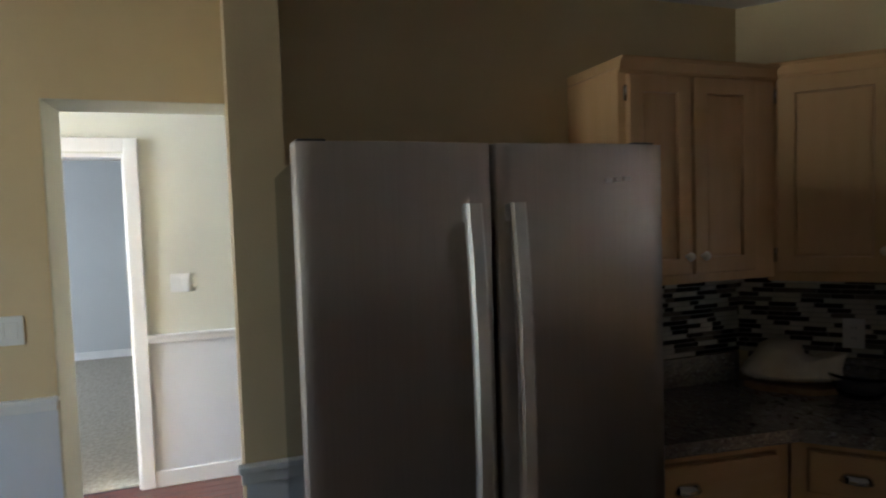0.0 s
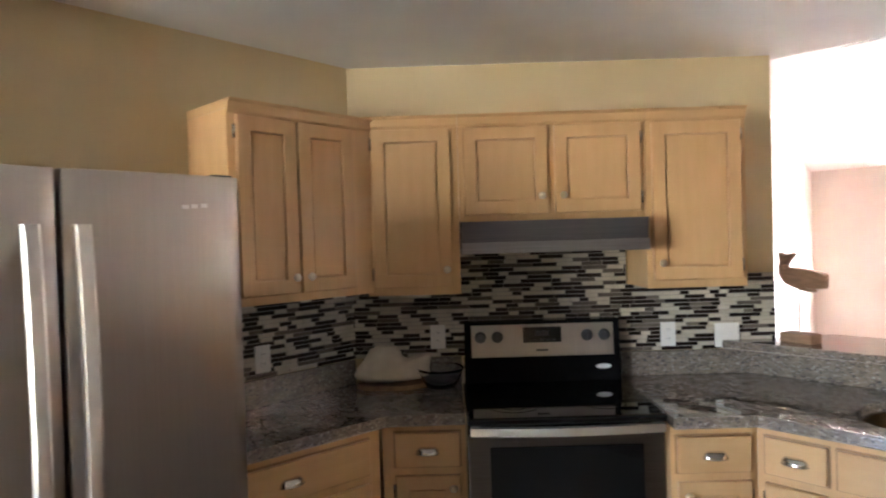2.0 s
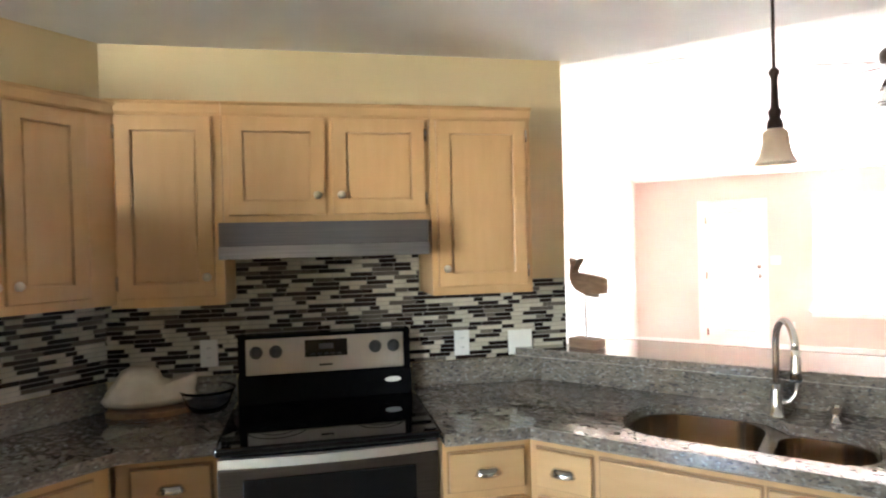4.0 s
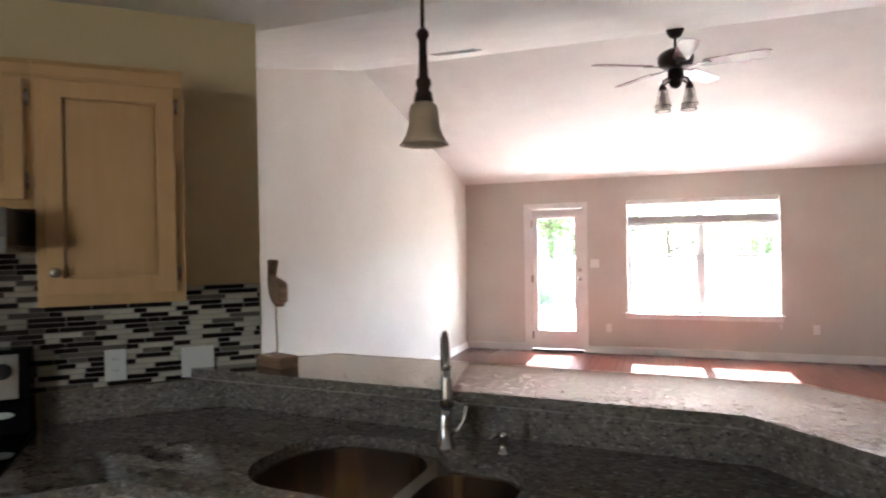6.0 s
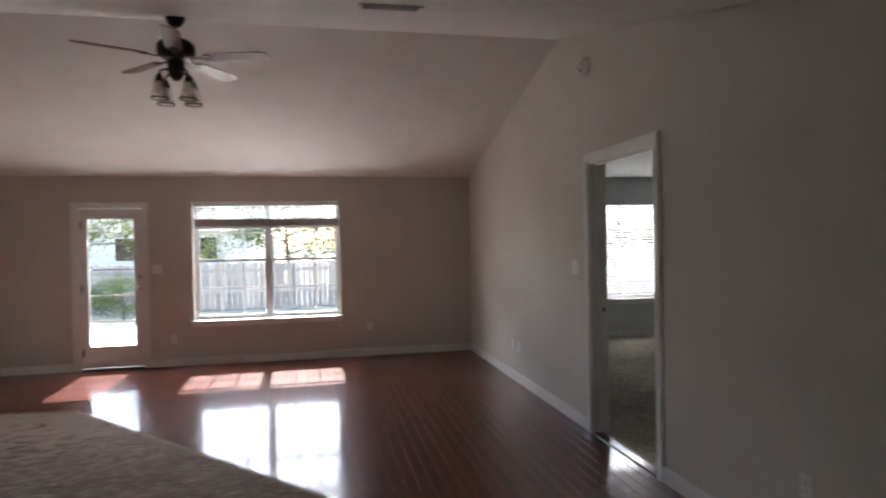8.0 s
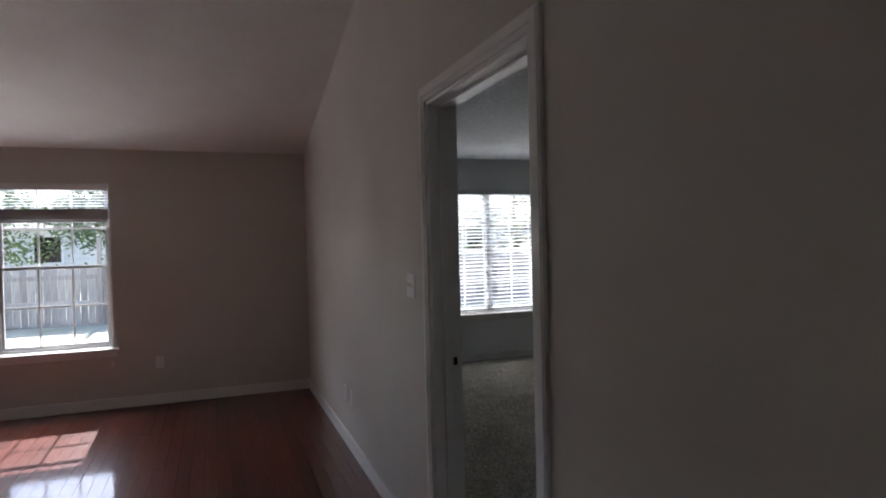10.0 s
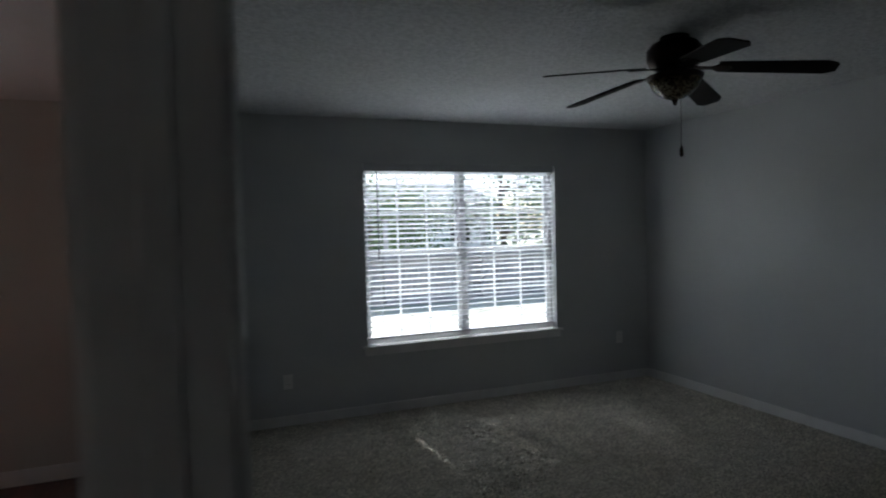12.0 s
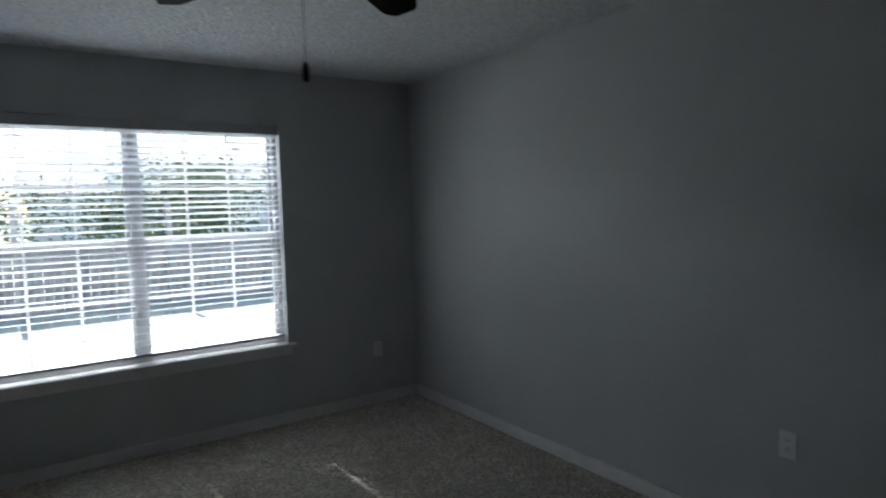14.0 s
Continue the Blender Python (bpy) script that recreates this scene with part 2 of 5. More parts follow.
def prism(bm, outline, axis, a, b, bevel=0.0):
    """A flat outline pushed out along an axis from a to b. The outline gives the two other coordinates in order."""
    def place(p, q):
        return {"x": (q, p[0], p[1]), "y": (p[0], q, p[1]), "z": (p[0], p[1], q)}[axis]
    low, high = [bm.verts.new(place(p, a)) for p in outline], [bm.verts.new(place(p, b)) for p in outline]
    n = len(outline)
    faces = [bm.faces.new(low), bm.faces.new(high)]
    faces += [bm.faces.new((low[i], low[(i + 1) % n], high[(i + 1) % n], high[i])) for i in range(n)]
    bmesh.ops.recalc_face_normals(bm, faces=faces)
    if bevel:
        bmesh.ops.bevel(bm, geom=list(faces[1].edges), offset=bevel, segments=2, profile=0.6, affect="EDGES")


def lathe(bm, profile, segments=24, m=None, ends=True):
    """A turned shape: (radius, height) from bottom to top about the z axis."""
    rings = []
    for r, z in profile:
        rings.append([bm.verts.new((r * math.cos(2 * math.pi * i / segments), r * math.sin(2 * math.pi * i / segments), z)) for i in range(segments)])
    for low, high in zip(rings, rings[1:]):
        for i in range(segments):
            bm.faces.new((low[i], low[(i + 1) % segments], high[(i + 1) % segments], high[i])).smooth = True
    if ends:
        bm.faces.new(rings[0][::-1])
        bm.faces.new(rings[-1])
    if m is not None:
        bmesh.ops.transform(bm, matrix=m, verts=[v for ring in rings for v in ring])


def tube(bm, points, radius, segments=10):
    """A round bar along a line of points; radius may be one number or one for each point."""
    points = [Vector(p) for p in points]
    radii = radius if isinstance(radius, (list, tuple)) else [radius] * len(points)
    rings, side = [], None
    for i, p in enumerate(points):
        way = (points[min(i + 1, len(points) - 1)] - points[max(i - 1, 0)]).normalized()
        if side is None:
            side = way.orthogonal().normalized()
        side = (side - way * side.dot(way)).normalized()
        up = way.cross(side)
        rings.append([bm.verts.new(p + radii[i] * (math.cos(2 * math.pi * k / segments) * side + math.sin(2 * math.pi * k / segments) * up)) for k in range(segments)])
    for low, high in zip(rings, rings[1:]):
        for k in range(segments):
            bm.faces.new((low[k], low[(k + 1) % segments], high[(k + 1) % segments], high[k])).smooth = True
    bm.faces.new(rings[0][::-1])
    bm.faces.new(rings[-1])


def mesh_of(name, bm, mat):
    bmesh.ops.recalc_face_normals(bm, faces=bm.faces[:])
    data = bpy.data.meshes.new(name)
    bm.to_mesh(data)
    bm.free()
    data.materials.append(mat)
    return data


def part(name, bm, mat, parent=None, label="", m=None):
    """One mesh object out of a bmesh, under a thing or a part."""
    ob = new(name, mesh_of(name, bm, mat))
    if parent is not None:
        ob.parent = parent
    if m is not None:
        ob.matrix_basis = m
    return tagged(ob, label)


def empty(name, m, label, category, group=""):
    ob = new(name)
    ob.matrix_basis = m
    ob.empty_display_size = 0.1
    return tagged(ob, label, category, group)


def structure(name, bm, mat, label, category="wall"):
    return tagged(part(name, bm, mat), label, category, "", "structure")


def boxes(*rows, bevel=0.0):
    bm = bmesh.new()
    for r in rows:
        box(bm, *r, bevel=bevel)
    return bm


# ---- structure ----
LEFT, RIGHT, FAR = -1.68, 4.22, 9.81          # living room
FLAT, EAVE, RIDGE_Y, RIDGE_Z, BREAK = 2.44, 2.40, 6.55, 3.245, 3.32
BED_LEFT, BED_RIGHT, BED_FAR, BED_BACK, BED_TOP = 4.34, 8.445, 10.22, 3.7, 2.45
BACK, NOOK = -3.2, 2.59
CORNER = Vector((-0.475, 3.25, 0))            # free end of the stove wall
STOVE_TURN = 42.5
STOVE = pose(*CORNER, 0, 0, STOVE_TURN)       # local x runs along the wall to its free end, local -y into the kitchen
BAR_TURN = -3.5


def ceiling_z(y):
    if y < BREAK:
        return FLAT
    if y < RIDGE_Y:
        return FLAT + (RIDGE_Z - FLAT) * (y - BREAK) / (RIDGE_Y - BREAK)
    return RIDGE_Z + (EAVE - RIDGE_Z) * (y - RIDGE_Y) / (FAR - RIDGE_Y)


def pierced(bm, cuts_a, cuts_z, holes, axis, a, b):
    """A wall between two planes in one piece, with rectangular holes through it."""
    na, nz = len(cuts_a) - 1, len(cuts_z) - 1
    solid = {(i, j) for i in range(na) for j in range(nz)
             if not any(h[0] < (cuts_a[i] + cuts_a[i + 1]) / 2 < h[1] and h[2] < (cuts_z[j] + cuts_z[j + 1]) / 2 < h[3] for h in holes)}
    made = {}

    def v(i, j, side):
        if (i, j, side) not in made:
            p, q = cuts_a[i], (a, b)[side]
            made[i, j, side] = bm.verts.new((p, q, cuts_z[j]) if axis == "y" else (q, p, cuts_z[j]))
        return made[i, j, side]
    for i, j in solid:
        for side in (0, 1):
            bm.faces.new((v(i, j, side), v(i + 1, j, side), v(i + 1, j + 1, side), v(i, j + 1, side)))
        for (di, dj), (p, q) in (((-1, 0), ((i, j), (i, j + 1))), ((1, 0), ((i + 1, j), (i + 1, j + 1))), ((0, -1), ((i, j), (i + 1, j))), ((0, 1), ((i, j + 1), (i + 1, j + 1)))):
            if (i + di, j + dj) not in solid:
                bm.faces.new((v(*p, 0), v(*q, 0), v(*q, 1), v(*p, 1)))


# floors
structure("floor", boxes((-4.2, RIGHT + 0.06, BACK - 0.2, 2.07, -0.12, -0.006), (LEFT - 0.12, RIGHT + 0.06, 2.07, FAR + 0.02, -0.12, -0.006)), GAP, "dark joint bed under the red floor boards", "floor")
structure("floor_kitchen", boxes((-1.97, 1.2, BACK, 1.9, -0.0055, -0.001)), material("beige_kitchen_vinyl", (0.20, 0.15, 0.11), 0.35, second=(0.16, 0.12, 0.085), scale=4), "plain beige kitchen floor", "floor")
structure("carpet_bedroom", boxes((RIGHT + 0.06, BED_RIGHT + 0.1, BED_BACK - 0.1, BED_FAR + 0.02, -0.12, 0.012)), CARPET, "taupe cut-pile carpet of the bedroom", "carpet")
structure("carpet_far_room", boxes((-8.6, -4.2, -4.6, 2.2, -0.12, 0.006)), CARPET, "taupe carpet of the room past the hall", "carpet")

# living room walls
bm = bmesh.new()
pierced(bm, [LEFT - 0.12, -0.735, 0.025, 0.597, 2.435, RIGHT + 0.12], [-0.1, 0.56, 2.03, 2.085, 2.6],
        [(-0.735, 0.025, -1, 2.03), (0.597, 2.435, 0.56, 2.085)], "y", FAR, FAR + 0.15)
structure("wall_far", bm, GREIGE, "greige wall with the patio door and the window")
bm = bmesh.new()
prism(bm, [(2.36, -0.1), (FAR, -0.1), (FAR, EAVE + 0.06), (RIDGE_Y, RIDGE_Z + 0.06), (BREAK, FLAT + 0.06), (2.36, FLAT + 0.06)], "x", LEFT - 0.12, LEFT)
structure("wall_living_left", bm, GREIGE, "greige gable wall of the living room")
bm = bmesh.new()
D0, D1, DTOP = 5.02, 5.98, 2.115
prism(bm, [(D1, -0.1), (BED_FAR + 0.15, -0.1), (BED_FAR + 0.15, 2.5), (FAR + 0.15, EAVE + 0.03), (RIDGE_Y, RIDGE_Z + 0.06), (D1, ceiling_z(D1) + 0.06)], "x", RIGHT, BED_LEFT)
prism(bm, [(D0, DTOP), (D1, DTOP), (D1, ceiling_z(D1) + 0.06), (D0, ceiling_z(D0) + 0.06)], "x", RIGHT, BED_LEFT)
prism(bm, [(BACK, -0.1), (D0, -0.1), (D0, ceiling_z(D0) + 0.06), (BREAK, FLAT + 0.06), (BACK, FLAT + 0.06)], "x", RIGHT, BED_LEFT)
structure("wall_living_right", bm, GREIGE, "greige gable wall with the bedroom doorway")
bm = bmesh.new()
box(bm, RIGHT + 0.1165, BED_LEFT + 0.004, D1 + 0.06, BED_FAR, 0, BED_TOP)
box(bm, RIGHT + 0.1165, BED_LEFT + 0.004, D0 - 0.06, D1 + 0.06, DTOP + 0.06, BED_TOP)
box(bm, RIGHT + 0.1165, BED_LEFT + 0.004, BED_BACK, D0 - 0.06, 0, BED_TOP)
structure("wall_bedroom_left", bm, GREY_WALL, "cool grey bedroom wall beside the doorway")

# ceilings
structure("ceiling_kitchen", boxes((-1.752, RIGHT + 0.12, BACK - 0.2, BREAK, FLAT, FLAT + 0.2), (-2.9, -1.752, 0.02, BREAK, FLAT, FLAT + 0.2)), CEILING, "flat off-white kitchen ceiling", "ceiling")
structure("ceiling_nook", boxes((-2.9, -1.752, BACK - 0.2, 0.02, NOOK, NOOK + 0.1)), CEILING, "flat off-white ceiling by the passage", "ceiling")
bm = bmesh.new()
prism(bm, [(BREAK, FLAT), (RIDGE_Y, RIDGE_Z), (RIDGE_Y, RIDGE_Z + 0.14), (BREAK, FLAT + 0.14)], "x", LEFT - 0.12, RIGHT + 0.12)
prism(bm, [(RIDGE_Y, RIDGE_Z), (FAR + 0.16, ceiling_z(FAR + 0.16)), (FAR + 0.16, ceiling_z(FAR + 0.16) + 0.14), (RIDGE_Y, RIDGE_Z + 0.14)], "x", LEFT - 0.12, RIGHT + 0.12)
structure("ceiling_living", bm, CEILING, "vaulted off-white living room ceiling with a ridge", "ceiling")
structure("ceiling_bedroom", boxes((RIGHT + 0.121, BED_RIGHT + 0.15, BED_BACK - 0.15, BED_FAR + 0.15, BED_TOP, BED_TOP + 0.14)), POPCORN, "rough textured bedroom ceiling", "ceiling")
structure("eave", boxes((-2.4, RIGHT + 0.1, FAR + 0.15, FAR + 1.2, 2.34, 2.50), (RIGHT + 0.12, 9.2, BED_FAR + 0.15, BED_FAR + 1.2, 2.34, 2.50)), WHITE, "white boarded roof overhang", "eave")

# kitchen walls
bm = bmesh.new()
box(bm, -2.12, -1.98, 0.03, 1.95, -0.1, FLAT + 0.05)
structure("wall_fridge", bm, YELLOW, "yellow wall behind the fridge and cabinets")
bm = bmesh.new()
box(bm, -2.16, 0, 0, 0.12, -0.1, FLAT + 0.05)
stove_wall = structure("wall_stove", bm, YELLOW, "yellow diagonal wall behind the stove")
stove_wall.matrix_basis = STOVE
bm = bmesh.new()
pierced(bm, [BACK - 2.0, -0.805, -0.115], [-0.1, 2.145, NOOK + 0.05], [(-0.805, -0.115, -1, 2.145)], "x", -3.09, -2.8)
box(bm, -3.09, -1.75, -0.115, 0.03, -0.1, NOOK + 0.05)
structure("wall_passage", bm, YELLOW, "yellow wall with the cased opening to the hall")
structure("passage_reveal", boxes((-3.088, -2.802, -0.805, -0.8015, 0, 2.145), (-3.088, -2.802, -0.8015, -0.1155, 2.1415, 2.145)), HALL_WALL, "pale cream lining of the cased opening", "trim")
# plain walls that close the kitchen behind the walker
bm = bmesh.new()
pierced(bm, [-2.92, -1.55, -0.85, RIGHT + 0.12], [-0.1, 0.6, 2.15, NOOK + 0.05], [(-1.55, -0.85, 0.6, 2.15)], "y", BACK - 0.15, BACK)
structure("wall_back", bm, YELLOW, "plain yellow wall behind the dining area")
# hall and far room
bm = bmesh.new()
pierced(bm, [-4.6, -1.6, -0.69, 2.2], [-0.1, 2.07, 2.5], [(-1.6, -0.69, -1, 2.07)], "x", -4.24, -4.12)
structure("wall_hall", bm, HALL_WALL, "pale cream hall wall with a white-cased doorway")
structure("wall_hall_side", boxes((-4.12, -2.0, 1.95, 2.07, -0.1, 2.5), (-4.12, -2.92, -4.75, -4.62, -0.1, 2.5)), HALL_WALL, "plain hall end wall")
structure("ceiling_hall", boxes((-8.7, -2.9, -4.7, 2.3, FLAT, FLAT + 0.14)), CEILING, "flat off-white hall ceiling", "ceiling")
bm = bmesh.new()
box(bm, -8.62, -8.5, -4.7, 2.3, -0.1, 2.5)
box(bm, -8.5, -4.24, 2.2, 2.3, -0.1, 2.5)
box(bm, -8.5, -4.24, -4.7, -4.6, -0.1, 2.5)
structure("wall_far_room", bm, GREY_WALL, "cool grey wall of the far room")

# bedroom walls
bm = bmesh.new()
pierced(bm, [BED_LEFT, 5.585, 7.40, BED_RIGHT + 0.15], [-0.1, 0.575, 2.085, BED_TOP + 0.02], [(5.585, 7.40, 0.575, 2.085)], "y", BED_FAR, BED_FAR + 0.15)
structure("wall_bedroom_far", bm, GREY_WALL, "cool grey bedroom wall with the window")
structure("wall_bedroom_right", boxes((BED_RIGHT, BED_RIGHT + 0.15, BED_BACK - 0.15, BED_FAR, -0.1, BED_TOP + 0.02)), GREY_WALL, "plain cool grey bedroom wall")
structure("wall_bedroom_back", boxes((BED_LEFT, BED_RIGHT, BED_BACK - 0.15, BED_BACK, -0.1, BED_TOP + 0.02)), GREY_WALL, "plain cool grey wall at the back")

# baseboards and rails
def trim(name, label, *rows):
    return structure(name, boxes(*rows, bevel=0.004), WHITE, label, "trim")


BH = 0.10
trim("baseboard_far", "white baseboard along the window wall", (LEFT + 0.014, -0.815, FAR - 0.014, FAR - 0.0005, 0, BH), (0.075, RIGHT - 0.014, FAR - 0.014, FAR - 0.0005, 0, BH))
trim("baseboard_left", "white baseboard of the left living wall", (LEFT + 0.0005, LEFT + 0.014, 2.4, FAR - 0.0005, 0, BH))
trim("baseboard_right", "white baseboard of the right living wall", (RIGHT - 0.014, RIGHT - 0.0005, D1 + 0.062, FAR - 0.0005, 0, BH), (RIGHT - 0.014, RIGHT - 0.0005, BACK, D0 - 0.062, 0, BH))
trim("baseboard_bedroom_left", "white baseboard beside the bedroom doorway", (BED_LEFT + 0.0045, BED_LEFT + 0.018, D1 + 0.06, BED_FAR, 0.012, 0.092))
trim("baseboard_bedroom_far", "white baseboard under the bedroom window", (BED_LEFT + 0.018, BED_RIGHT, BED_FAR - 0.014, BED_FAR - 0.0005, 0.012, 0.092))
trim("baseboard_bedroom_right", "white baseboard of the plain bedroom wall", (BED_RIGHT - 0.014, BED_RIGHT - 0.0005, BED_BACK, BED_FAR - 0.014, 0.012, 0.092))
# bedroom doorway: jambs and casing
trim("door_jamb", "white jambs of the bedroom doorway", (RIGHT - 0.004, BED_LEFT + 0.008, D1 - 0.022, D1, 0, DTOP), (RIGHT - 0.004, BED_LEFT + 0.008, D0, D0 + 0.022, 0, DTOP), (RIGHT - 0.004, BED_LEFT + 0.008, D0 + 0.022, D1 - 0.022, DTOP - 0.022, DTOP))
trim("door_stop", "white door stop inside the jamb", (RIGHT + 0.045, RIGHT + 0.08, D1 - 0.034, D1 - 0.0225, 0, DTOP - 0.023), (RIGHT + 0.045, RIGHT + 0.08, D0 + 0.0225, D0 + 0.034, 0, DTOP - 0.023), (RIGHT + 0.045, RIGHT + 0.08, D0 + 0.034, D1 - 0.034, DTOP - 0.034, DTOP - 0.0225))
for nm, xa, xb in (("casing_living", RIGHT - 0.016, RIGHT - 0.0005), ("casing_bedroom", BED_LEFT + 0.0045, BED_LEFT + 0.02)):
    bm = bmesh.new()
    for (w0, w1, d) in ((0.006, 0.060, 0.0), (0.030, 0.052, 0.004)):
        x0, x1 = (xa - d, xb) if nm == "casing_living" else (xa, xb + d)
        box(bm, x0, x1, D1 - 0.012 + w0, D1 - 0.012 + w1 + 0.012, 0, DTOP - 0.012 + w1 + 0.012, 0.003)
        box(bm, x0, x1, D0 + 0.012 - w1 - 0.012, D0 + 0.012 - w0, 0, DTOP - 0.012 + w1 + 0.012, 0.003)
        box(bm, x0, x1, D0 + 0.012 - w0, D1 - 0.012 + w0, DTOP - 0.012 + w0, DTOP - 0.012 + w1 + 0.012, 0.003)
    structure(nm, bm, WHITE, "white moulded casing round the bedroom doorway", "trim")
tagged(part("strike_plate", boxes((RIGHT + 0.092, RIGHT + 0.110, D1 - 0.0245, D1 - 0.0222, 0.945, 0.98)), BRONZE), "dark strike plate let into the jamb", "strike plate")
tagged(part("threshold", boxes((RIGHT - 0.01, RIGHT + 0.075, D0 + 0.023, D1 - 0.023, -0.004, 0.010), bevel=0.003), FLOOR), "red wooden threshold strip at the doorway", "threshold", "", "structure")

# chair rail and grey lower walls round the passage
RAIL = 0.955
for nm, rows, lower in (("chair_rail", ((-2.7995, -2.775, -2.4, -0.806, RAIL - 0.05, RAIL), (-2.7995, -2.763, -2.4, -0.800, RAIL - 0.016, RAIL + 0.004)), (-2.7995, -2.796, -2.4, -0.807, 0, RAIL - 0.05)),
                        ("chair_rail", ((-1.7495, -1.726, -0.125, 0.04, RAIL - 0.05, RAIL), (-1.7495, -1.716, -0.133, 0.046, RAIL - 0.016, RAIL + 0.004)), (-1.7495, -1.746, -0.113, 0.028, 0, RAIL - 0.05)),
                        ("chair_rail", ((-4.1195, -4.097, -0.62, 1.95, RAIL - 0.05, RAIL), (-4.1195, -4.087, -0.62, 1.95, RAIL - 0.016, RAIL + 0.004)), (-4.1195, -4.116, -0.62, 1.95, 0, RAIL - 0.05))):
    trim(nm, "white moulded chair rail", *rows)
    structure("wainscot", boxes(lower), WAINSCOT, "pale grey paint below the chair rail", "wall")
bm = bmesh.new()
for x0, x1 in ((-4.1195, -4.10),):
    box(bm, x0, x1, -0.70, -0.62, 0, 2.16, 0.004)
    box(bm, x0, x1, -1.69, -1.61, 0, 2.16, 0.004)
    box(bm, x0, x1, -1.61, -0.70, 2.08, 2.16, 0.004)
box(bm, -4.25, -4.1196, -0.715, -0.691, 0, 2.07)
box(bm, -4.25, -4.1196, -1.60, -1.58, 0, 2.07)
box(bm, -4.25, -4.1196, -1.58, -0.715, 2.05, 2.07)
structure("casing_hall", bm, WHITE, "white casing of the hall doorway", "trim")
trim("baseboard_hall", "white baseboard of the hall and far room", (-4.1195, -4.104, -0.619, 1.95, 0, 0.10), (-8.4995, -8.485, -4.6, 2.2, 0.006, 0.10))


# ---- kitchen ----
BAR = pose(0.40, 2.99, 0, 0, 0, BAR_TURN)     # local x runs along the bar, local y towards the living room; y = 0 is the ledge's kitchen edge
FRIDGE_WALL = pose(-1.98, 0, 0, 0, 0, 90)     # local x runs along +y, local -y into the kitchen


def slab(bm, outline, holes, z0, z1):
    """A flat slab with holes through it."""
    tops = []
    for z in (z1, z0):
        edges = []
        for loop in (outline, *holes):
            vs = [bm.verts.new((x, y, z)) for x, y in loop]
            tops.append(vs)
            edges += [bm.edges.new((vs[i], vs[(i + 1) % len(vs)])) for i in range(len(vs))]
        bmesh.ops.triangle_fill(bm, edges=edges, use_beauty=True)
    half = len(tops) // 2
    for high, low in zip(tops[:half], tops[half:]):
        for i in range(len(high)):
            j = (i + 1) % len(high)
            bm.faces.new((high[i], high[j], low[j], low[i]))


def round_rect(x0, x1, y0, y1, radii, n=6):
    """A rectangle with its own radius at each corner, from the lower left one on."""
    out = []
    for (cx, cy, a0), r in zip(((x0, y0, 180), (x1, y0, 270), (x1, y1, 0), (x0, y1, 90)), radii):
        ox, oy = cx + (r if cx == x0 else -r), cy + (r if cy == y0 else -r)
        out += [(ox + r * math.cos(radians(a0 + 90 * k / n)), oy + r * math.sin(radians(a0 + 90 * k / n))) for k in range(n + 1)]
    return out


def chipped_edge(bm, line, z0, z1, seed):
    """The rough, hand-chipped front edge of a granite top along a line."""
    rng = random.Random(seed)
    rows = []
    for (ax, ay), (bx, by) in zip(line, line[1:]):
        length = math.hypot(bx - ax, by - ay)
        nx, ny = (by - ay) / length, -(bx - ax) / length
        steps = max(2, int(length / 0.014))
        for k in range(steps + 1):
            f = k / steps
            x, y = ax + (bx - ax) * f, ay + (by - ay) * f
            rows.append([bm.verts.new((x + nx * d, y + ny * d, z)) for z, d in (
                (z1, -0.004), (z1 - 0.004, 0.003 + rng.uniform(-0.002, 0.004)), ((z0 + z1) / 2, 0.007 + rng.uniform(-0.004, 0.006)), (z0, rng.uniform(-0.003, 0.003)), (z0, -0.006))])
    for low, high in zip(rows, rows[1:]):
        for i in range(4):
            bm.faces.new((low[i], low[i + 1], high[i + 1], high[i]))


def knob(parent, x, y, z):
    bm = bmesh.new()
    lathe(bm, [(0.005, 0), (0.005, 0.012), (0.013, 0.016), (0.016, 0.022), (0.013, 0.028), (0.004, 0.030)], 14, pose(x, y, z, 90))
    return part("knob", bm, KNOB, parent, "round pale metal knob")


def cup_pull(parent, x, y, z):
    bm = bmesh.new()
    rows = []
    for i in range(7):
        a = radians(90 * i / 6)
        rows.append([bm.verts.new((x + 0.045 * math.cos(b) * (0.55 + 0.45 * math.cos(a)), y - 0.026 * math.cos(a) * math.sin(b) - 0.001, z + 0.026 * math.sin(a) - 0.012)) for b in [radians(180 * k / 12) for k in range(13)]])
    for low, high in zip(rows, rows[1:]):
        for k in range(12):
            bm.faces.new((low[k], low[k + 1], high[k + 1], high[k])).smooth = True
    lip = [(x + 0.046 * math.cos(radians(180 * k / 12)), y - 0.027 * math.sin(radians(180 * k / 12)) - 0.001, z - 0.012) for k in range(13)]
    tube(bm, lip, 0.002, 6)
    return part("cup_pull", bm, CHROME, parent, "brushed nickel cup pull")


